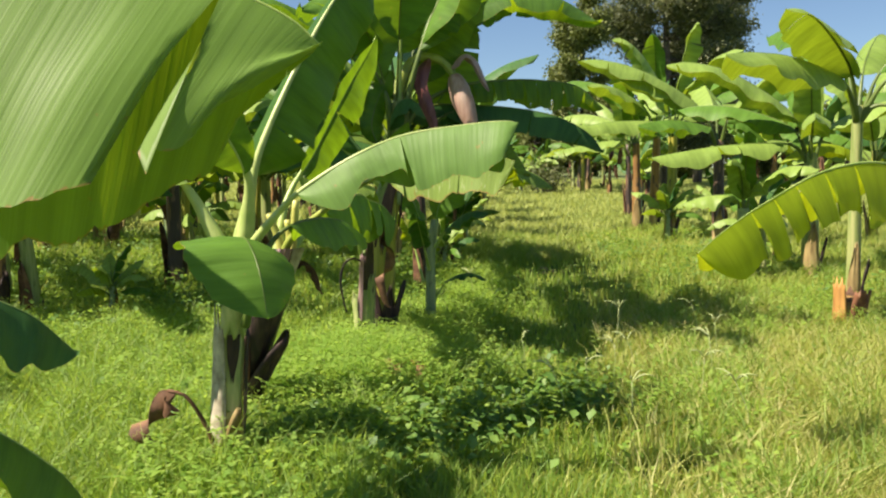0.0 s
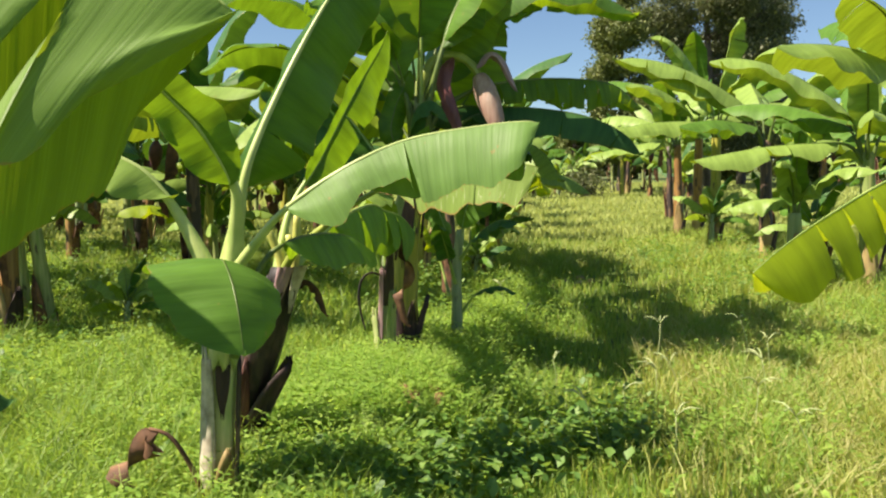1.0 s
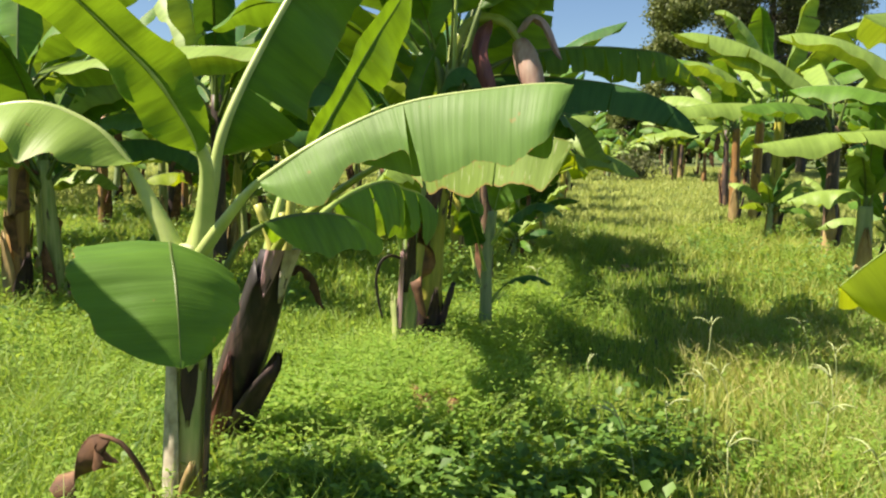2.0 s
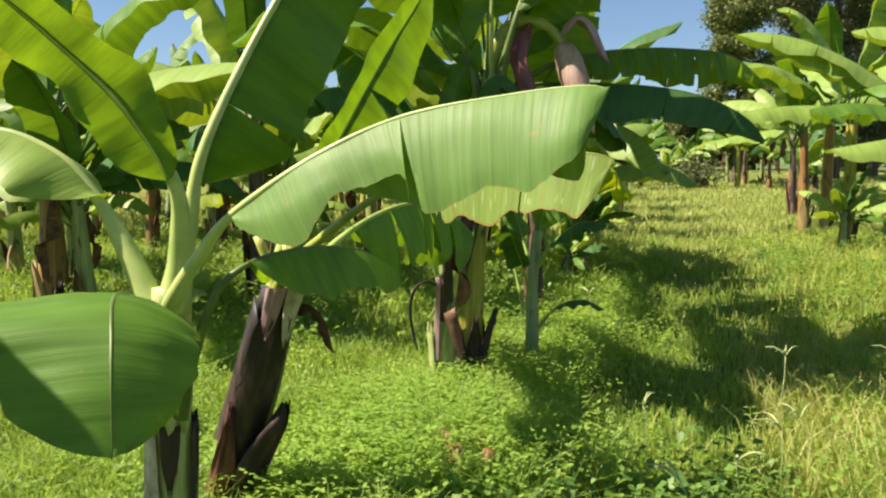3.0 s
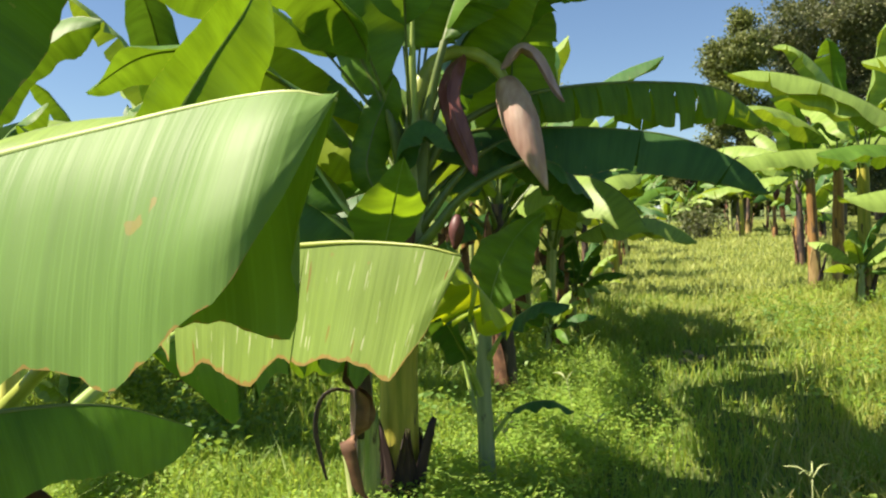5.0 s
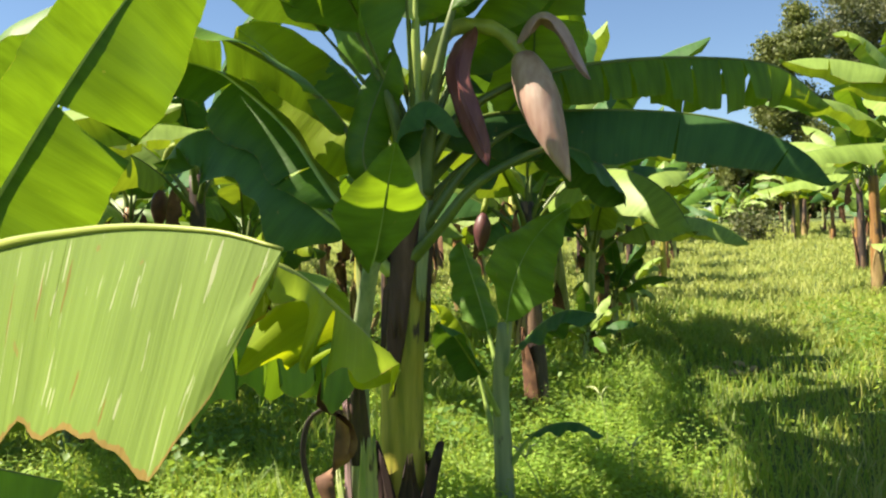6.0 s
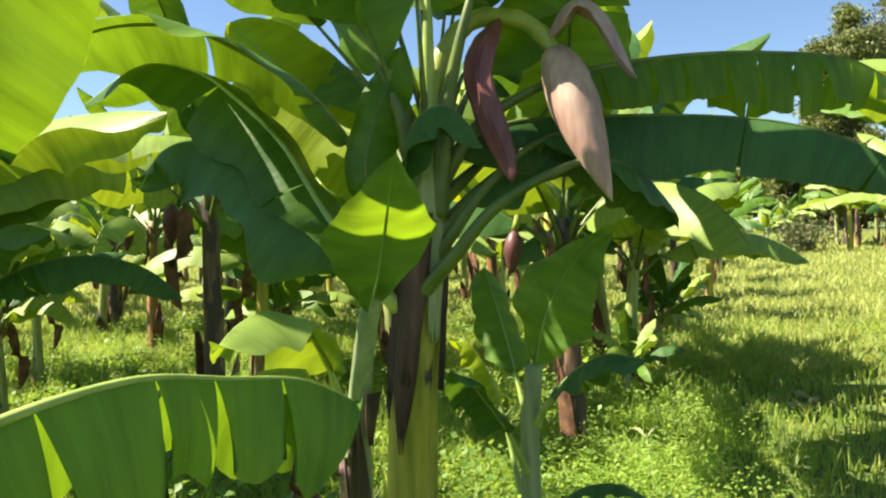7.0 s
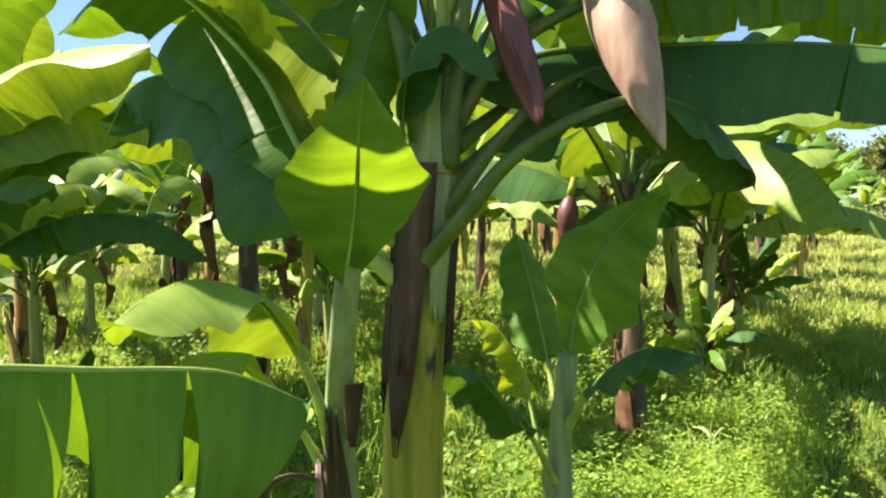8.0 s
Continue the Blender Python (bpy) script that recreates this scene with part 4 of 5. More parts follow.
def spread_plant(at, crown, tips, seed, stem, label="banana plant with long level light-green leaves", girth=1.0):
    """A grown plant given by its crown and the ends of its leaves (x, y, z, half width)."""
    q = thing("banana_plant", at, label, "banana plant")
    c = Vector(crown)
    trunk(q, local(q, [at, Vector(at).lerp(c, 0.4), c]), 0.12 * girth, 0.08 * girth, stem, seed)
    sheath(q, (0, 0), 0.118 * girth, 0.0, 0.8, 250, 120, 0.03, STRAW, seed=seed)
    sheath(q, (0, 0), 0.121 * girth, 0.0, 0.6, 330, 120, 0.06, DARK_DRY, seed=seed + 1)
    tones = [LEAF_PALE, LEAF_PALE, LEAF, LEAF_PALE, LEAF]
    for k, (x, y, z, w) in enumerate(tips):
        d = Vector((x, y, z)) - c
        flat = Vector((d.x, d.y, 0))
        leaf_on(q, [c - Vector((0, 0, 0.15)), c + flat * 0.10 + Vector((0, 0, d.z * 0.25 + 0.12)), c + flat * 0.28 + Vector((0, 0, d.z * 0.50 + 0.17)), c + flat * 0.58 + Vector((0, 0, d.z * 0.80 + 0.15)), c + flat * 0.84 + Vector((0, 0, d.z * 0.97 + 0.07)), c + d],
                w, pet=0.22, droop=(18 + 5 * (k % 3), 26), curl=(26, 26), tears=(k % 3, (k + 1) % 3), seed=seed + k, wave=0.035, material=tones[k % 5], ribm=RIB_DULL, n=32)
    return q


def roadside_plant():
    """The plant across the track with a yellowing leaf reaching in."""
    p = thing("banana_plant", (2.95, 4.7, 0), "banana plant with yellowing leaves across the track", "banana plant")
    trunk(p, local(p, [(2.95, 4.7, 0), (2.96, 4.68, 0.6), (2.93, 4.64, 1.45)]), 0.09, 0.065, STEM_YELLOW, 71)
    leaf_on(p, [(2.92, 4.62, 1.3), (2.70, 4.50, 1.52), (2.35, 4.30, 1.63), (1.95, 4.10, 1.58), (1.58, 3.92, 1.42), (1.35, 3.82, 1.29), (1.20, 3.76, 1.18)],
            0.30, pet=0.24, droop=(34, 62), curl=(24, 18), cuts=([0.5], [0.14, 0.30, 0.45, 0.58, 0.68, 0.78]), blunt=True, ragged=0.05, seed=72, wave=0.03, material=LEAF_YELLOW, rad=0.014, gap=0.030, n=60)
    leaf_on(p, [(2.93, 4.6, 1.4), (3.1, 4.5, 1.8), (3.4, 4.4, 2.1), (3.8, 4.3, 2.1), (4.1, 4.2, 1.9)], 0.2, pet=0.25, tears=(1, 1), seed=73, material=LEAF)
    leaf_on(p, [(2.93, 4.6, 1.4), (3.0, 4.8, 1.8), (3.2, 5.1, 2.15), (3.5, 5.4, 2.2), (3.8, 5.7, 2.0)], 0.2, pet=0.25, tears=(1, 1), seed=74, material=LEAF)
    # the plants after it, with long level leaves, and a cut stump at their foot
    def grounded(x, y):
        return (x, y, rise(x, y) - 0.02)

    spread_plant(grounded(4.45, 8.6), (4.4, 8.55, 2.35), [(2.41, 6.9, 2.62, 0.36), (2.9, 6.9, 3.0, 0.34), (6.3, 8.1, 3.3, 0.3), (5.6, 10.2, 3.3, 0.3), (4.2, 10.5, 3.4, 0.3), (6.4, 7.0, 2.9, 0.3), (5.7, 7.5, 1.9, 0.28)], 80, STEM_GREEN, girth=0.65)
    spread_plant(grounded(5.0, 10.8), (4.95, 10.8, 1.95), [(2.95, 10.7, 3.1, 0.3), (2.66, 10.45, 1.86, 0.27), (3.4, 11.8, 2.6, 0.28), (6.4, 10.0, 2.6, 0.28), (5.4, 12.4, 2.9, 0.28), (4.3, 9.3, 2.3, 0.25), (4.6, 10.2, 3.3, 0.25)], 180, STEM_GREEN)
    spread_plant(grounded(4.15, 10.95), (4.1, 10.9, 1.2), [(3.31, 11.2, 1.22, 0.21), (4.8, 10.2, 1.7, 0.2), (4.3, 11.8, 1.9, 0.2), (3.7, 10.3, 1.8, 0.18), (4.1, 10.7, 2.2, 0.16)], 210, STEM_GREY, "young banana plant with short light-green leaves")
    spread_plant(grounded(4.85, 14.0), (4.8, 14.0, 2.3), [(2.88, 14.14, 3.33, 0.33), (2.3, 14.0, 3.65, 0.33), (3.2, 13.2, 2.5, 0.3), (5.8, 12.6, 3.4, 0.33), (6.5, 14.6, 3.2, 0.33), (4.9, 15.8, 3.5, 0.33)], 220, STEM_DARK)
    spread_plant(grounded(4.57, 16.0), (4.55, 15.9, 2.6), [(2.5, 15.2, 2.6, 0.33), (3.26, 15.68, 4.33, 0.30), (3.6, 14.3, 2.5, 0.33), (5.3, 14.3, 3.9, 0.34), (6.6, 15.4, 3.4, 0.34), (4.2, 17.8, 3.7, 0.34), (4.9, 15.5, 4.6, 0.3)], 240, STEM_YELLOW)
    spread_plant(grounded(4.76, 18.0), (4.76, 17.9, 2.7), [(2.5, 17.2, 2.7, 0.34), (3.0, 16.8, 3.6, 0.34), (2.8, 18.9, 3.9, 0.34), (3.9, 16.0, 2.6, 0.33), (6.0, 16.2, 3.6, 0.34), (7.1, 18.4, 3.3, 0.34), (5.2, 20.0, 3.7, 0.34), (4.4, 17.1, 4.7, 0.3)], 280, STEM_RED)
    spread_plant(grounded(4.55, 18.7), (4.5, 18.7, 2.5), [(2.6, 18.9, 2.3, 0.32), (3.0, 20.0, 3.2, 0.32), (4.1, 20.6, 3.0, 0.32), (5.6, 19.8, 3.4, 0.32), (3.7, 17.4, 3.9, 0.3)], 330, STEM_BROWN)
    spread_plant(grounded(-4.75, 8.4), (-4.7, 8.4, 2.05), [(-1.8, 7.45, 2.42, 0.33), (-2.9, 9.6, 2.6, 0.32), (-2.9, 8.2, 3.3, 0.32), (-4.4, 10.6, 2.6, 0.32), (-6.6, 9.2, 2.4, 0.32), (-6.4, 7.3, 2.7, 0.32), (-4.3, 6.4, 2.9, 0.32), (-4.9, 8.9, 3.8, 0.3)], 380, STEM_RED, "banana plant with a rusty stem and sunlit drooping leaves")
    st = thing("banana_stump", grounded(3.95, 7.7), "cut orange-brown banana stump in the grass", "stump")
    trunk(st, [Vector((0, 0, 0)), Vector((0.01, 0, 0.2)), Vector((0.02, 0, 0.40))], 0.14, 0.11, STEM_RED, 76)
    sheath(st, (-0.02, 0), 0.135, 0.0, 0.56, 215, 60, 0.02, ORANGE, seed=77, point=0.3)
    sheath(st, (0, 0), 0.138, 0.0, 0.46, 300, 110, 0.04, DRY_RED, seed=78, point=0.3)
    sheath(st, (0, 0), 0.138, 0.0, 0.44, 50, 150, 0.06, DRY, seed=79, point=0.5)
    return p


young_plant()
cut_stem_plant()
flowering_plant()
near_plant()
roadside_plant()


# ---- the grove ----
def grove_plant(at, seed, tall, count, length, half, stem, blooms=False, ragged=2, label="tall banana plant with green ragged leaves"):
    rnd = random.Random(seed)
    p = thing("banana_plant", at, label, "banana plant", "banana plants of the grove")
    lean = Vector((rnd.uniform(-0.12, 0.12), rnd.uniform(-0.12, 0.12), 0))
    trunk(p, [Vector((0, 0, -0.05)), Vector((0, 0, tall * 0.4)) + lean * 0.3, Vector((0, 0, tall)) + lean], 0.10, 0.065, stem, seed, n=14, seg=14)
    for k in range(2):
        sheath(p, (lean.x * 0.2, lean.y * 0.2), 0.115, 0.0, rnd.uniform(0.4, 0.9), rnd.uniform(0, 360), 120, rnd.uniform(0.02, 0.09), rnd.choice([DARK_DRY, STRAW, DRY]), seed=seed + k)
    top = Vector((0, 0, tall)) + lean
    for k in range(count):
        az = 2.4 * k + rnd.uniform(-0.3, 0.3) + seed
        old = k / (count - 1)
        th = 86 - 50 * old + rnd.uniform(-6, 6)
        bend = 50 + 55 * old + rnd.uniform(-10, 15)
        L = length * rnd.uniform(0.85, 1.1)
        pos, pts = top - Vector((0, 0, 0.12 + 0.2 * old)), []
        for s in range(7):
            pts.append(pos.copy())
            e = radians(th - bend * (s / 6) ** 1.3)
            pos = pos + Vector((math.cos(az) * math.cos(e), math.sin(az) * math.cos(e), math.sin(e))) * (L / 6)
        m = rnd.choice([LEAF, LEAF_PALE, LEAF_PALE, LEAF_BLUE, LEAF if old < 0.7 else LEAF_YELLOW])
        blade(p, pts, half * rnd.uniform(0.85, 1.1), pet=0.2, side=(math.sin(az), -math.cos(az), 0), droop=(12 + 24 * old, 12 + 24 * old), curl=(28, 28),
              tears=(rnd.randint(0, ragged), rnd.randint(0, ragged)), seed=seed * 31 + k, wave=0.03, material=m, ribm=RIB_DULL, rad=0.022, n=24, nv=4, gap=0.03)
    for k in range(rnd.randint(1, 2)):
        az = rnd.uniform(0, 6.28)
        d = Vector((math.cos(az), math.sin(az), 0))
        blade(p, [top - Vector((0, 0, 0.15)), top + d * 0.22 - Vector((0, 0, 0.1)), top + d * 0.3 - Vector((0, 0, 0.5)), top + d * 0.27 - Vector((0, 0, 1.0))], 0.12, pet=0.2,
              droop=(60, 60), curl=(40, 40), tears=(1, 1), seed=seed + 7 * k, material=DRY, ribm=DRY, rad=0.014, n=18, nv=3, name="dead_leaf", label="dead brown hanging leaf")
    if blooms:
        az = seed * 1.3
        d = Vector((math.cos(az), math.sin(az), 0))
        bm = bmesh.new()
        pts, _ = spline([top, top + d * 0.1 + Vector((0, 0, 0.25)), top + d * 0.35 + Vector((0, 0, 0.25)), top + d * 0.48 - Vector((0, 0, 0.1))], 14)
        tube(bm, pts, 0.028, 8)
        part("flower_stalk", bm, STALK, p)
        bm = bmesh.new()
        a = pts[-1]
        tube(bm, [a - Vector((0, 0, 0.035 * i)) + d * (0.004 * i) for i in range(11)], [0.02 + 0.06 * math.sin(math.pi * (i / 10) ** 0.8) for i in range(11)], 12)
        part("flower_bud", bm, PLUM, p, "dark plum-coloured flower bud")
    return p


PROTOS = []
spots = []
rnd = random.Random(5)
# the row that the track follows, the row across it, and the grove's inner rows
spots += [(-6.0, 10.3), (-6.4, 15.4), (-6.95, 16.2), (-3.4, 14.4), (-9.3, 15.8), (-7.4, 14.7), (-4.6, 13.2)]
ROW = [(-0.8, 12.3), (-0.4, 14.2), (-0.25, 10.3), (-0.05, 13.0), (0.10, 14.9), (0.39, 18.7), (1.05, 22.2), (1.2, 26.0), (1.6, 30.0)]
for x, y in [(5.3, 22.8), (6.3, 25.6), (6.6, 28.4), (7.0, 29), (7.6, 33)]:
    spots.append((x, y))
for x, y in [(7.8, 11.5), (8.1, 15), (8.6, 18.6), (9.2, 22.3), (9.9, 26), (11.5, 20), (12.3, 24.5), (13.5, 29)]:
    spots.append((x, y))
for row in range(6):
    for k in range(9):
        y = 8.4 + 3.05 * k + rnd.uniform(-0.6, 0.6)
        x = -4.7 - 3.1 * row + 0.10 * (y - 8) + rnd.uniform(-0.5, 0.5)
        if x > -0.72 * y - 3 and all((x - a) ** 2 + (y - b) ** 2 > 2.2 for a, b in spots):
            spots.append((x, y))
for row in range(5):
    for k in range(7):
        y = 12.9 + 3.05 * k + rnd.uniform(-0.6, 0.6)
        x = -6.3 - 3.1 * row + 0.10 * (y - 8) + rnd.uniform(-0.5, 0.5)
        if x > -0.72 * y - 3 and all((x - a) ** 2 + (y - b) ** 2 > 2.2 for a, b in spots):
            spots.append((x, y))
spots += [(-3.0, 13.6), (-2.3, 16.4), (-2.0, 19.0), (-1.5, 22.4), (-1.1, 26), (-4.6, 4.6), (-4.4, 0.6), (-4.8, -2.6), (4.7, 1.0), (4.9, -2.4), (-7.6, 2.6), (-7.4, 6.0), (7.9, 3.6), (7.7, 7.4), (8.1, -0.4), (-0.2, 33), (7.6, 36.5), (8.4, 34), (9.4, 38), (1.7, 38.5), (-5, 35), (-9, 37), (-14, 38), (9, 35), (0.6, 34.6), (2.9, 43), (0.9, 42), (-1.4, 40), (5.2, 46), (7.0, 43), (3.4, 48), (1.6, 47), (-0.6, 46), (8.6, 47), (6.4, 50), (-3.0, 44), (10.4, 43), (6.5, 37.2), (7.3, 40.4), (4.0, 41.5), (8.9, 44.5)]
kinds = [dict(tall=1.9, count=10, length=2.0, half=0.31, stem=STEM_BROWN), dict(tall=2.1, count=9, length=2.3, half=0.33, stem=STEM_DARK, blooms=True),
         dict(tall=1.7, count=10, length=1.8, half=0.29, stem=STEM_GREEN), dict(tall=1.9, count=10, length=2.2, half=0.32, stem=STEM_YELLOW),
         dict(tall=1.7, count=10, length=2.0, half=0.31, stem=STEM_GREEN), dict(tall=2.1, count=9, length=2.3, half=0.33, stem=STEM_RED, blooms=True),
         dict(tall=1.2, count=9, length=1.5, half=0.26, stem=STEM_GREY)]
for i, (x, y) in enumerate(spots):
    z = rise(x, y) - 0.02
    if i < len(kinds):
        PROTOS.append(grove_plant((x, y, z), 100 + i, **kinds[i]))
    else:
        src = PROTOS[(i * 5 + i // 7) % len(kinds)]
        copy_thing(src, pose(x, y, z, 0, 0, rnd.uniform(0, 360)) @ Matrix.Scale(rnd.uniform(0.85, 1.12), 4))
for i, (x, y) in enumerate(ROW):
    copy_thing(PROTOS[(3, 4, 1, 4, 0, 1, 3, 5, 4)[i]], pose(x, y, rise(x, y) - 0.02, 0, 0, 70 + 95 * i) @ Matrix.Scale((1.05, 1.05, 0.9, 0.9, 0.9, 0.85, 0.8, 0.8, 0.8)[i], 4))
tagged(copy_thing(PROTOS[6], pose(-3.6, 8.6, rise(-3.6, 8.6) - 0.02, 0, 0, 40) @ Matrix.Scale(0.38, 4)), "small pale banana sprout among the weeds")
copy_thing(PROTOS[1], pose(-3.5, 10.4, rise(-3.5, 10.4) - 0.02, 0, 0, 200) @ Matrix.Scale(1.1, 4))
# suckers round the row's stems
for x, y, s in [(0.0, 12.0, 0.42), (0.25, 13.8, 0.45), (0.5, 16.4, 0.55), (4.6, 11.4, 0.5), (4.4, 15.6, 0.6), (5.6, 16.4, 0.6), (-5.5, 10.0, 0.7), (-3.9, 12.4, 0.6), (-7.2, 12.2, 0.7)]:
    tagged(copy_thing(PROTOS[6] if (x > 0) == (s > 0.5) else PROTOS[2], pose(x, y, rise(x, y) - 0.02, 0, 0, rnd.uniform(0, 360)) @ Matrix.Scale(s, 4)), "small banana sucker with soft green leaves")


# ---- trees behind ----
def tree(at, seed, tall, wide, low, leafmat, count, leaf_size=0.22, label="tall broadleaf tree with an uneven dark crown"):
    rnd = random.Random(seed)
    rs = np.random.RandomState(seed)
    t = thing("tree", (at[0], at[1], rise(at[0], at[1]) - 0.1), label, "tree")
    bm = bmesh.new()
    pts, _ = spline([(0, 0, -0.2), (0.1, 0, tall * 0.3), (-0.1, 0.1, tall * 0.6), (0.1, 0, tall * 0.93)], 16)
    tube(bm, pts, [0.28 * (1 - i / 16) + 0.03 for i in range(16)], 10)
    tips = [pts[-1], pts[-2], pts[-3]]
    for k in range(46):
        u = rnd.uniform(low, 0.95)
        b = pts[min(15, int(u * 15))]
        az = rnd.uniform(0, 6.28)
        reach = wide * rnd.uniform(0.5, 1.0) * math.sin(math.pi * (0.18 + 0.78 * (u - low) / (1 - low))) ** 0.7
        e = b + Vector((math.cos(az) * reach, math.sin(az) * reach, rnd.uniform(0.1, 0.5) * reach + 0.3))
        mid = b.lerp(e, 0.5) - Vector((0, 0, 0.1 * reach))
        lp, _ = spline([b, mid, e], 8)
        tube(bm, lp, [0.09 * (1 - i / 8) + 0.012 for i in range(8)], 6)
        tips += [e, lp[5], lp[3]]
    part("trunk", bm, BARK, t)
    centres = np.array([tuple(v) for v in tips])
    pick = rs.randint(0, len(centres), count)
    spread = 0.07 * wide + 0.15
    c = centres[pick] + rs.normal(0, spread, (count, 3)) * np.array([1, 1, 0.65])
    a, b = rs.normal(0, 1, (count, 3)), rs.normal(0, 1, (count, 3))
    a /= np.linalg.norm(a, axis=1)[:, None]
    b -= a * (a * b).sum(1)[:, None]
    b /= np.linalg.norm(b, axis=1)[:, None]
    s = leaf_size * rs.uniform(0.5, 1.3, (count, 1))
    v = np.stack([c - a * s, c + b * s * 0.5, c + a * s, c - b * s * 0.5], 1).reshape(-1, 3)
    quads("crown", v, np.arange(count * 4).reshape(-1, 4), leafmat, t)
    return t


tree((7.3, 42, 0.8), 1, 11.0, 1.7, 0.22, TREE_LEAF_LIGHT, 70000, 0.085, label="rounded olive-green tree beyond the grove")
tree((13.0, 47, 0.9), 2, 17.5, 4.4, 0.15, TREE_LEAF, 90000, 0.10, label="tall airy tree with bare upper limbs")
tree((16.5, 52, 0.9), 3, 15.0, 3.6, 0.15, TREE_LEAF, 50000, 0.11, label="tall dark tree behind the grove")
tree((-1.2, 52, 0.8), 4, 9.5, 1.8, 0.25, TREE_LEAF, 14000, 0.12)
for k, (x, y) in enumerate([(24, 56), (31, 60), (-9, 64), (-16, 66), (-25, 62), (-34, 64), (14, 74), (21, 66), (-3, 72), (3, 76), (8.5, 73), (-8, 76), (28, 74)]):
    tree((x, y, 0.9), 10 + k, 5.0 + (k * 37 % 5) * 0.5, 4.0, 0.1, TREE_LEAF_LIGHT, 9000, 0.25)


# ---- grass and weeds ----
def track_x(y):
    """The middle of the mown track."""
    return 0.95 + 0.17 * (y - 6.8)


def rises(x, y):
    return 0.035 * np.clip(y - 9.0, 0, 70) + 0.05 * np.clip(x - 2.5, 0, 3) + 0.02 * np.sin(0.9 * x + 0.2 * y) + 0.006 * np.sin(1.7 * y - 0.6 * x)


def grass(name, x, y, height, width, material, label, seed, lie=0.5):
    rs = np.random.RandomState(seed)
    n = len(x)
    z = rises(x, y)
    az, turn = rs.uniform(0, 6.283, n), rs.uniform(0, 6.283, n)
    d = np.stack([np.cos(az), np.sin(az), np.zeros(n)], 1)
    s = np.stack([np.cos(turn), np.sin(turn), np.zeros(n)], 1) * (width / 2)[:, None]
    up = np.array([0, 0, 1.0])
    lean = (lie * rs.uniform(0.2, 1.2, n) * height)[:, None]
    base = np.stack([x, y, z - 0.01], 1)
    mid = base + up * (0.6 * height)[:, None] + d * lean * 0.35
    tip = base + up * (0.9 * height)[:, None] + d * lean
    v = np.stack([base - s, base + s, mid + s * 0.8, mid - s * 0.8, tip + s * 0.15, tip - s * 0.15], 1).reshape(-1, 3)
    i = np.arange(n)[:, None] * 6
    f = np.concatenate([i + np.array([[0, 1, 2, 3]]), i + np.array([[3, 2, 4, 5]])], 1).reshape(-1, 4)
    ob = quads(name, v, f, material)
    return tagged(ob, label, "grass", kind="stuff")


def weeds(name, x, y, h, size, material, label, seed):
    rs = np.random.RandomState(seed)
    n = len(x)
    z = rises(x, y) + h
    az = rs.uniform(0, 6.283, n)
    tilt = rs.uniform(-0.5, 0.9, n)
    a = np.stack([np.cos(az) * np.cos(tilt), np.sin(az) * np.cos(tilt), np.sin(tilt)], 1) * size[:, None]
    b = np.stack([-np.sin(az), np.cos(az), rs.uniform(-0.4, 0.4, n)], 1) * (size * 0.42)[:, None]
    c = np.stack([x, y, z], 1)
    fold = np.array([0, 0, 1.0]) * (size * 0.14)[:, None]
    v = np.stack([c - a * 0.5, c + b + fold, c + a * 0.6, c - b + fold], 1).reshape(-1, 3)
    i = np.arange(n)[:, None] * 4
    f = np.concatenate([i + np.array([[0, 1, 2]]), i + np.array([[0, 2, 3]])], 1).reshape(-1, 3)
    ob = quads(name, v, f, material, sizes=3)
    return tagged(ob, label, "weeds", kind="stuff")


rs = np.random.RandomState(11)


def scatter(n, y0, y1, spread, power=1.0):
    """Places over the ground, thinner with distance."""
    y = y0 * (y1 / y0) ** (rs.uniform(0, 1, n) ** power)
    x = rs.uniform(-1, 1, n) * (spread * y + 1.0)
    return x, y


x, y = scatter(150000, 2.6, 18, 0.72)
off = np.abs(x - track_x(y))
tallness = 0.075 + 0.09 * np.clip((off - 0.6) / 1.2, 0, 1) + 0.05 * np.sin(1.3 * x + 2.1 * y) ** 2 + 0.004 * y
high = tallness * rs.uniform(0.6, 1.5, len(x))
lush = rs.uniform(0, 1, len(x)) < np.clip(0.75 - 0.45 * (x - 0.15 * y), 0.12, 0.85)
grass("grass", x[~lush], y[~lush], high[~lush], 0.006 + 0.0006 * y[~lush], GRASS, "short sunlit grass over the grove floor", 1)
grass("lush_grass", x[lush], y[lush], high[lush], 0.006 + 0.0006 * y[lush], GRASS_GREEN, "short fresh green grass between the banana rows", 14)
y = rs.uniform(14, 60, 150000)
y = 14 + 46 * ((y - 14) / 46) ** 1.5
x = rs.uniform(-0.8, 0.8, len(y)) * y
grass("grass_far", x, y, rs.uniform(0.10, 0.24, len(x)), 0.0010 * y + 0.006, GRASS_FAR, "sunlit green grass farther down the grove", 2, 0.8)
x, y = rs.uniform(0.9, 5.0, 50000), rs.uniform(2.6, 9.5, 50000)
keep = rs.uniform(0, 1, 50000) < np.clip((x - 0.7 - 0.17 * (y - 4)) / 1.2, 0, 1) * np.clip((10 - y) / 5, 0, 1)
x, y = x[keep], y[keep]
grass("dry_grass", x, y, rs.uniform(0.12, 0.32, len(x)), 0.006 + 0.0005 * y, GRASS_DRY, "tall straw-coloured grass beside the track", 3, 0.8)
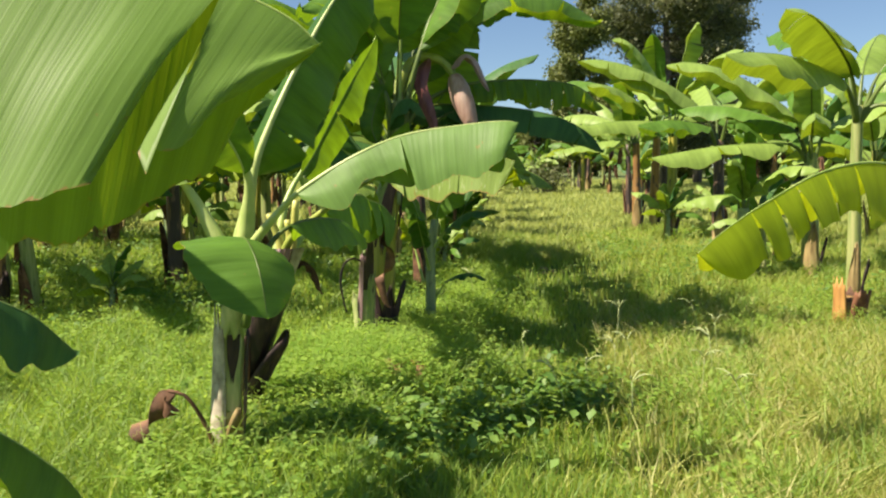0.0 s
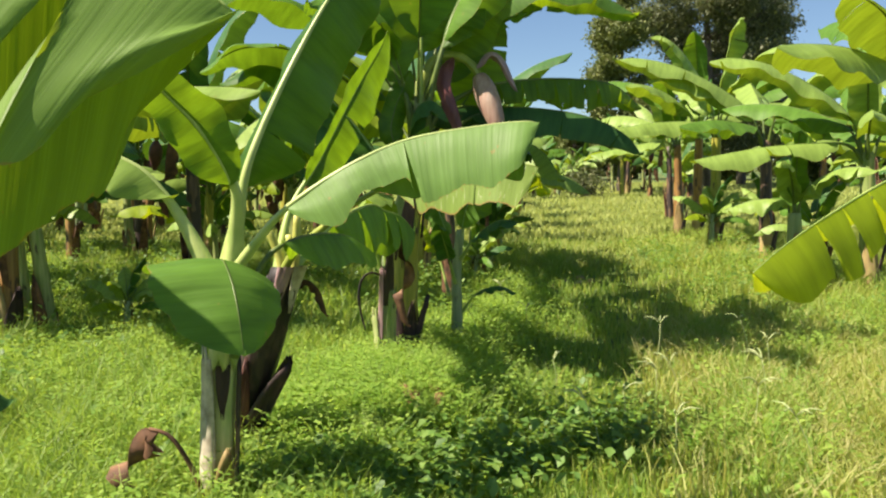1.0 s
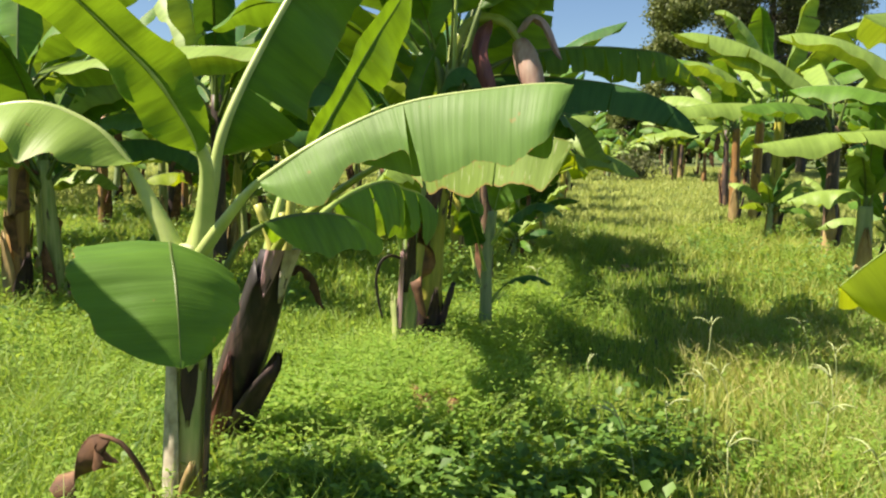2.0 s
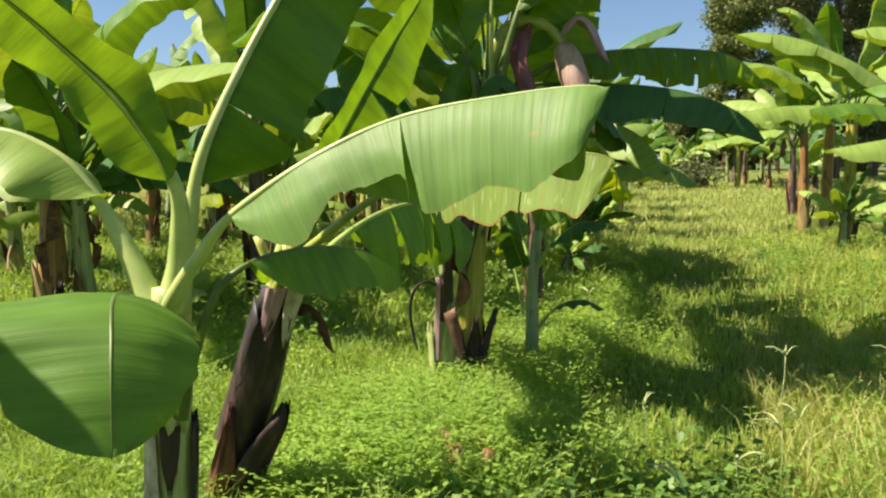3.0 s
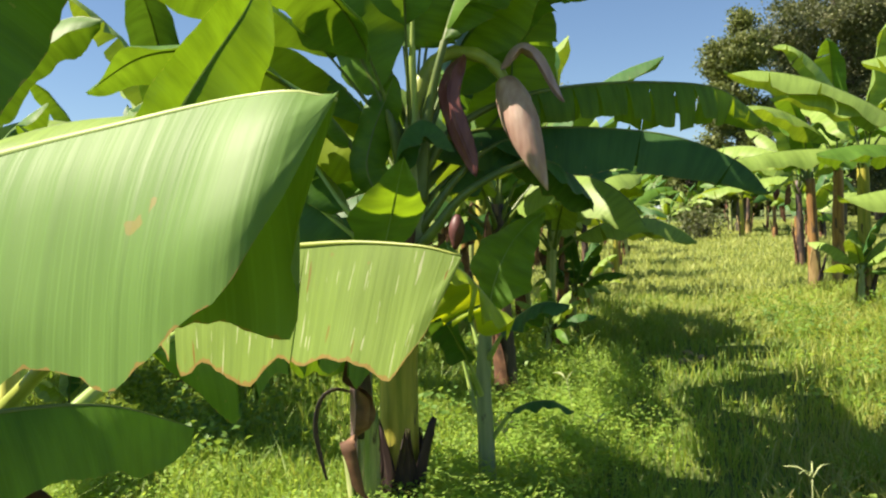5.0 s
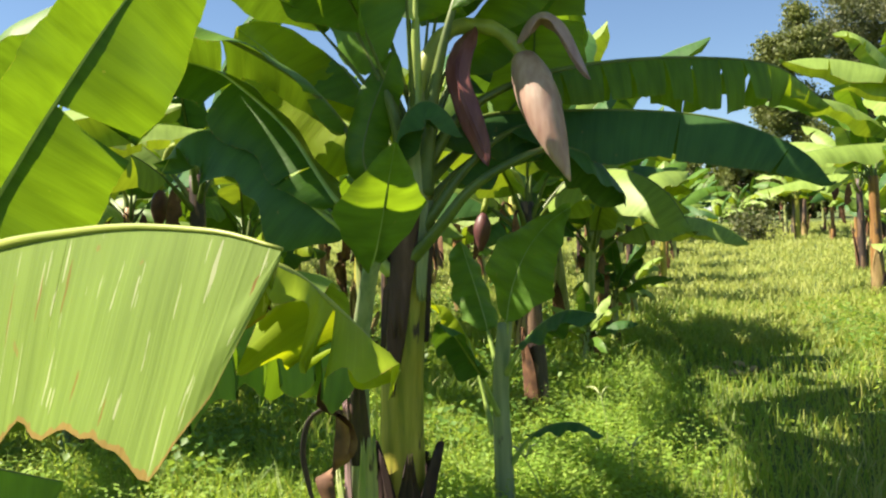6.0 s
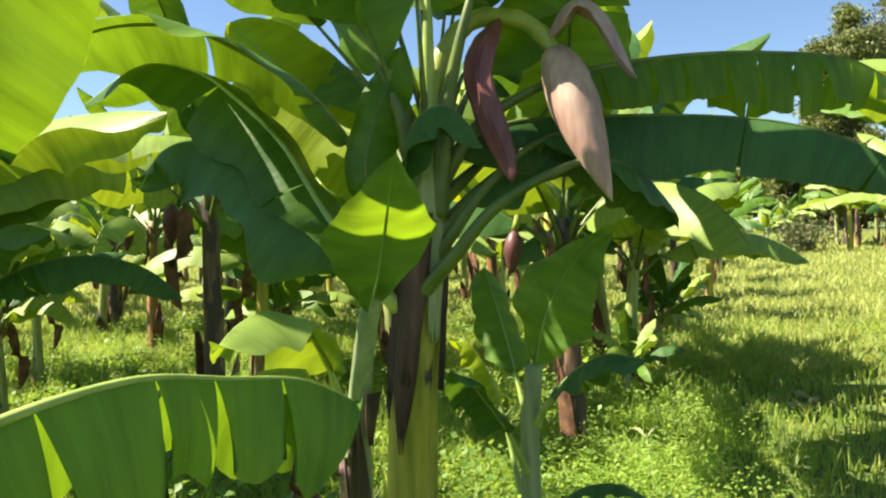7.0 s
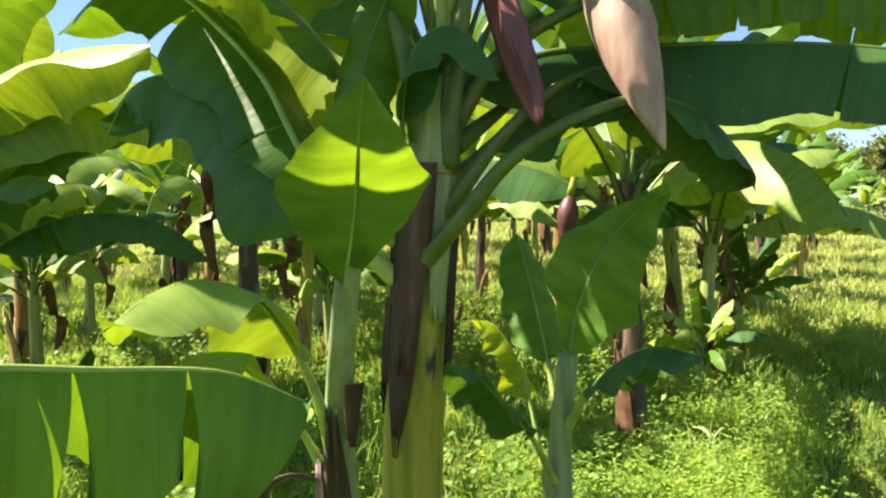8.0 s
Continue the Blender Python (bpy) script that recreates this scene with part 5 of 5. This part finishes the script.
# the rest of the grove floor round the walk
x, y = rs.uniform(-8, 8, 26000), rs.uniform(-5, 4.5, 26000)
keep = (y < 2.6) | (np.abs(x) > 0.72 * y + 1.0)
x, y = x[keep], y[keep]
grass("grass_near", x, y, rs.uniform(0.06, 0.2, len(x)), 0.018 + 0 * x, GRASS, "short green grass at the start of the track", 12)
x, y = rs.uniform(-13, 13, 22000), rs.uniform(4, 14, 22000)
keep = np.abs(x) > 0.72 * y + 1.0
x, y = x[keep], y[keep]
grass("grass_side", x, y, rs.uniform(0.06, 0.2, len(x)), 0.020 + 0 * x, GRASS, "short green grass under the outer rows", 13)
# tussocks of longer grass
tx, ty = scatter(700, 3.2, 16, 0.68)
keep = np.abs(tx - track_x(ty)) > 0.75
tx, ty = tx[keep], ty[keep]
tx = np.concatenate([tx, rs.normal(-0.45, 0.35, 110), rs.uniform(-2.6, -1.4, 60)])
ty = np.concatenate([ty, rs.normal(5.7, 0.6, 110), rs.uniform(3.4, 6.5, 60)])
x = np.repeat(tx, 45) + rs.normal(0, 0.07, len(tx) * 45)
y = np.repeat(ty, 45) + rs.normal(0, 0.07, len(tx) * 45)
grass("tall_grass", x, y, rs.uniform(0.15, 0.42, len(x)), 0.005 + 0.0006 * y, GRASS_GREEN, "tussocks of longer bright grass", 6, 0.9)
x, y = scatter(60000, 2.8, 18, 0.72)
off = x - track_x(y)
patch = np.sin(1.9 * x + 0.4) * np.sin(1.3 * y + 1.1 * x) + 0.5 * np.sin(3.1 * x - 2.2 * y)
keep = (rs.uniform(0, 1, len(x)) < np.where(np.abs(off) < 0.8, 0.22, 0.8)) & (patch > -0.35)
x, y = x[keep], y[keep]
weeds("low_weeds", x, y, rs.uniform(0.03, 0.20, len(x)) * np.where(np.abs(x - track_x(y)) < 0.8, 0.5, 1.0), rs.uniform(0.02, 0.05, len(x)) * (1 + 0.03 * y), WEED, "low broad-leaved weeds among the grass", 4)
# mounds of creeper at the feet of the plants
cx, cy = [], []
for px, py, r, k in [(-0.75, 4.9, 0.7, 7000), (-0.3, 5.7, 0.75, 6000), (-0.5, 6.9, 0.8, 7000), (-0.1, 8.0, 0.8, 6000), (0.2, 9.3, 0.8, 5000), (0.2, 11, 0.9, 5000), (0.6, 14, 1.0, 4000), (-1.6, 5.2, 0.8, 4000), (-3.2, 7.0, 1.5, 7000), (-4.5, 9.5, 1.6, 6000), (4.2, 8.2, 0.9, 5000), (4.4, 12.4, 0.9, 4000), (4.8, 16.8, 0.9, 3000)]:
    cx.append(px + rs.normal(0, r * 0.55, k))
    cy.append(py + rs.normal(0, r * 0.55, k))
x, y = np.concatenate(cx), np.concatenate(cy)
weeds("creeper", x, y, 0.30 * rs.uniform(0, 1, len(x)) ** 1.5, rs.uniform(0.012, 0.034, len(x)), WEED, "leafy creeper heaped round the banana stems", 5)

# broad-leaved undergrowth in patches on the grove floor; the last two groups also stand in for plant shadows
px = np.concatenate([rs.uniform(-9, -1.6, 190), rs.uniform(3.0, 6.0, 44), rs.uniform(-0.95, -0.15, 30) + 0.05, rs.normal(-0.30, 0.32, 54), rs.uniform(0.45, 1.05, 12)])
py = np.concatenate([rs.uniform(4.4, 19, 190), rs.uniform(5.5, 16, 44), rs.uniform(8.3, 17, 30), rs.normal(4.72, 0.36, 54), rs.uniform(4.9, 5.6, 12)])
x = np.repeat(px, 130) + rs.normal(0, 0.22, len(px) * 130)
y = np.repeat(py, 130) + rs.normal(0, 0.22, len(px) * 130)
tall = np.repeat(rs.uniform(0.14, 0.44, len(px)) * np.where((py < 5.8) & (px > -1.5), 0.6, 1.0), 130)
weeds("undergrowth", x, y, tall * rs.uniform(0.1, 1, len(x)), rs.uniform(0.03, 0.075, len(x)), WEED_DEEP, "dark leafy undergrowth between the banana stems, partly standing in for shadow", 21)


def sprigs(name, x, y, tall, label, seed, pairs=7):
    """Arching weed shoots with leaflets in pairs."""
    rs = np.random.RandomState(seed)
    n = len(x)
    az = rs.uniform(0, 6.283, n)
    d = np.stack([np.cos(az), np.sin(az), np.zeros(n)], 1)
    side = np.stack([-np.sin(az), np.cos(az), np.zeros(n)], 1)
    up = np.array([0, 0, 1.0])
    base = np.stack([x, y, rises(x, y)], 1)
    reach = rs.uniform(0.3, 1.0, n)[:, None] * tall[:, None]
    quad = []
    for k in range(pairs):
        u = 0.25 + 0.75 * k / (pairs - 1)
        c = base + up * (tall[:, None] * (1.35 * u - 0.45 * u * u)) + d * reach * u * u
        size = (tall * 0.15 * (1.15 - 0.6 * u) * rs.uniform(0.8, 1.2, n))[:, None]
        for sg in (1, -1):
            out = side * sg + d * 0.35 + up * rs.uniform(-0.2, 0.45, n)[:, None]
            w = d * size * 0.34
            quad.append(np.stack([c, c + out * size * 0.5 + w, c + out * size, c + out * size * 0.5 - w], 1))
    top = base + up * (tall[:, None] * 0.9) + d * reach
    thin = side * 0.002
    quad.append(np.stack([base - thin, base + thin, top + thin * 0.5, top - thin * 0.5], 1))
    v = np.concatenate(quad, 0).reshape(-1, 3)
    ob = quads(name, v, np.arange(len(v)).reshape(-1, 4), WEED)
    return tagged(ob, label, "weeds", kind="stuff")


cx, cy = [], []
for px, py, r, k in [(-0.7, 5.3, 0.5, 800), (-0.45, 5.8, 0.55, 1000), (-0.7, 6.3, 0.5, 700), (-0.1, 7.3, 0.45, 240), (0.15, 8.4, 0.45, 240), (0.25, 9.6, 0.5, 200), (0.3, 11.2, 0.6, 200), (-1.9, 5.4, 0.8, 260), (-3.0, 7.0, 1.2, 350), (1.6, 5.0, 0.7, 140), (2.9, 7.4, 0.6, 160), (4.0, 9.2, 0.7, 200), (-1.4, 3.6, 0.6, 160)]:
    cx.append(px + rs.normal(0, r * 0.6, k))
    cy.append(py + rs.normal(0, r * 0.6, k))
x, y = np.concatenate(cx), np.concatenate(cy)
sprigs("weed_sprigs", x, y, rs.uniform(0.14, 0.40, len(x)), "feathery weed shoots round the banana stems", 8)


# ---- small things ----
def dead_leaf(at, label):
    t = thing("dead_leaf", at, label, "dead leaf")
    bm = bmesh.new()
    pts, _ = spline([(0.24, 0.06, -0.35), (0.20, 0.03, -0.12), (0.10, 0.0, 0.08), (0.0, 0, 0.12)], 14)
    tube(bm, pts, [0.016 - 0.0006 * i for i in range(14)], 8)
    part("stalk", bm, DRY, t)
    blade(t, [(0.05, 0, 0.11), (-0.03, 0, 0.12), (-0.08, -0.02, 0.05), (-0.09, -0.03, -0.06), (-0.07, -0.03, -0.14)], 0.12, pet=0.0, droop=(50, 40), curl=(50, 50), seed=3, wave=0.02, material=DRY, ribm=DRY, rad=0.008, n=18, nv=5, name="blade")
    return t


dead_leaf((-1.38, 3.93, 0.36), "curled dead brown leaf bent over on its stalk")


def litter(at, seed, size, label, skin=None):
    """A dry curled scrap of leaf on the ground."""
    t = thing("dead_leaf", at, label, "dead leaf")
    rn = random.Random(seed)
    a = rn.uniform(0, 6.28)
    d = Vector((math.cos(a), math.sin(a), 0)) * size
    blade(t, [-d, -d * 0.4 + Vector((0, 0, 0.05)), d * 0.3 + Vector((0, 0, 0.06)), d + Vector((0, 0, 0.01))], size * 0.4, pet=0.0, droop=(10, 10), curl=(50, 40), seed=seed, wave=0.02, material=skin or DRY_RED, ribm=skin or DRY, rad=0.006, n=14, nv=4, name="blade")
    return t


for k, (x, y, s) in enumerate([(-0.32, 5.35, 0.16), (-0.22, 5.5, 0.13), (-0.40, 5.55, 0.12), (-0.15, 5.3, 0.10)]):
    litter((x, y, 0.23), 400 + k, s, "reddish dead leaf scrap lying on the weeds")


for k, (x, y, sz) in enumerate([(1.50, 12.2, 0.16), (1.72, 12.45, 0.14), (1.62, 12.7, 0.13), (1.85, 12.3, 0.12), (1.35, 12.4, 0.10)]):
    tagged(litter((x, y, rise(x, y) + 0.03), 420 + k, sz, "grey-brown dead leaf scrap lying on the track", STRAW))
litter((-0.55, 6.75, 0.22), 440, 0.17, "fallen yellow leaf lying on the weeds", LEAF_YELLOW)


def withered_stalk(at):
    t = thing("dead_leaf", at, "black withered leaf curling down on its stalk", "dead leaf")
    bm = bmesh.new()
    pts, _ = spline([(0.12, 0.1, 0.42), (0.05, 0.03, 0.45), (-0.02, 0.0, 0.40), (-0.05, -0.01, 0.26), (-0.03, 0.0, 0.10), (0.0, 0.0, -0.02)], 20)
    tube(bm, pts, [0.010 + 0.010 * math.sin(math.pi * i / 19) for i in range(20)], 8, squash=0.4)
    part("stalk", bm, DARK_DRY, t)
    return t


withered_stalk((-0.84, 6.9, 0.42))


def shrub(at, seed, r, count, label):
    t = thing("shrub", at, label, "shrub")
    rsx = np.random.RandomState(seed)
    bm = bmesh.new()
    tips = []
    for k in range(14):
        a, h = rsx.uniform(0, 6.28), rsx.uniform(0.4, 1.2) * r
        e = Vector((math.cos(a) * r * rsx.uniform(0.3, 1), math.sin(a) * r * rsx.uniform(0.3, 1), h))
        pts, _ = spline([(0, 0, -0.05), e * 0.5 + Vector((0, 0, 0.1)), e], 8)
        tube(bm, pts, [0.022 * (1 - i / 8) + 0.004 for i in range(8)], 6)
        tips += [pts[4], pts[6], e]
    part("branch", bm, BARK, t)
    c = np.array([tuple(v) for v in tips])[rsx.randint(0, len(tips), count)] + rsx.normal(0, 0.22 * r, (count, 3))
    a, b = rsx.normal(0, 1, (count, 3)), rsx.normal(0, 1, (count, 3))
    a /= np.linalg.norm(a, axis=1)[:, None]
    b -= a * (a * b).sum(1)[:, None]
    b /= np.linalg.norm(b, axis=1)[:, None]
    s = 0.09 * rsx.uniform(0.5, 1.3, (count, 1))
    v = np.stack([c - a * s, c + b * s * 0.45, c + a * s, c - b * s * 0.45], 1).reshape(-1, 3)
    quads("crown", v, np.arange(count * 4).reshape(-1, 4), TREE_LEAF, t)
    return t


shrub((5.0, 38.0, rise(5.0, 38.0) - 0.05), 7, 1.15, 1300, "dark leafy shrub standing in the grass track")


def seed_head(at, seed, tall):
    """A grass stalk with a few spread spikes."""
    t = thing("grass_stalk", at, "pale grass stalk with spread seed spikes", "grass stalk", "grass stalks by the track")
    rn = random.Random(seed)
    top = Vector((rn.uniform(-0.12, 0.12), rn.uniform(-0.08, 0.08), tall))
    bm = bmesh.new()
    pts, _ = spline([(0, 0, -0.02), top * 0.5 + Vector((0.02, 0, 0.02)), top], 8)
    tube(bm, pts, 0.0026, 5)
    part("stalk", bm, GRASS_PALE, t)
    for k in range(rn.randint(3, 5)):
        a = rn.uniform(0, 6.28)
        bm = bmesh.new()
        pts, _ = spline([top, top + Vector((math.cos(a) * 0.06, math.sin(a) * 0.06, 0.05)), top + Vector((math.cos(a) * 0.13, math.sin(a) * 0.13, 0.05))], 6)
        tube(bm, pts, [0.0022, 0.0036, 0.0042, 0.0042, 0.003, 0.0015], 5)
        part("spike", bm, GRASS_PALE, t)
    return t


for k, (x, y, h) in enumerate([(1.5, 7.0, 0.42), (1.18, 5.55, 0.36), (0.95, 5.3, 0.3), (1.45, 5.9, 0.34), (0.62, 6.1, 0.3), (0.75, 4.75, 0.36), (1.6, 5.0, 0.4), (1.9, 5.6, 0.42), (2.2, 6.4, 0.4), (1.05, 4.5, 0.34), (0.5, 8.3, 0.35), (2.4, 7.4, 0.42), (1.75, 4.4, 0.4), (0.1, 7.9, 0.4), (0.35, 9.3, 0.45)]):
    seed_head((x, y, rise(x, y)), 500 + k, h)
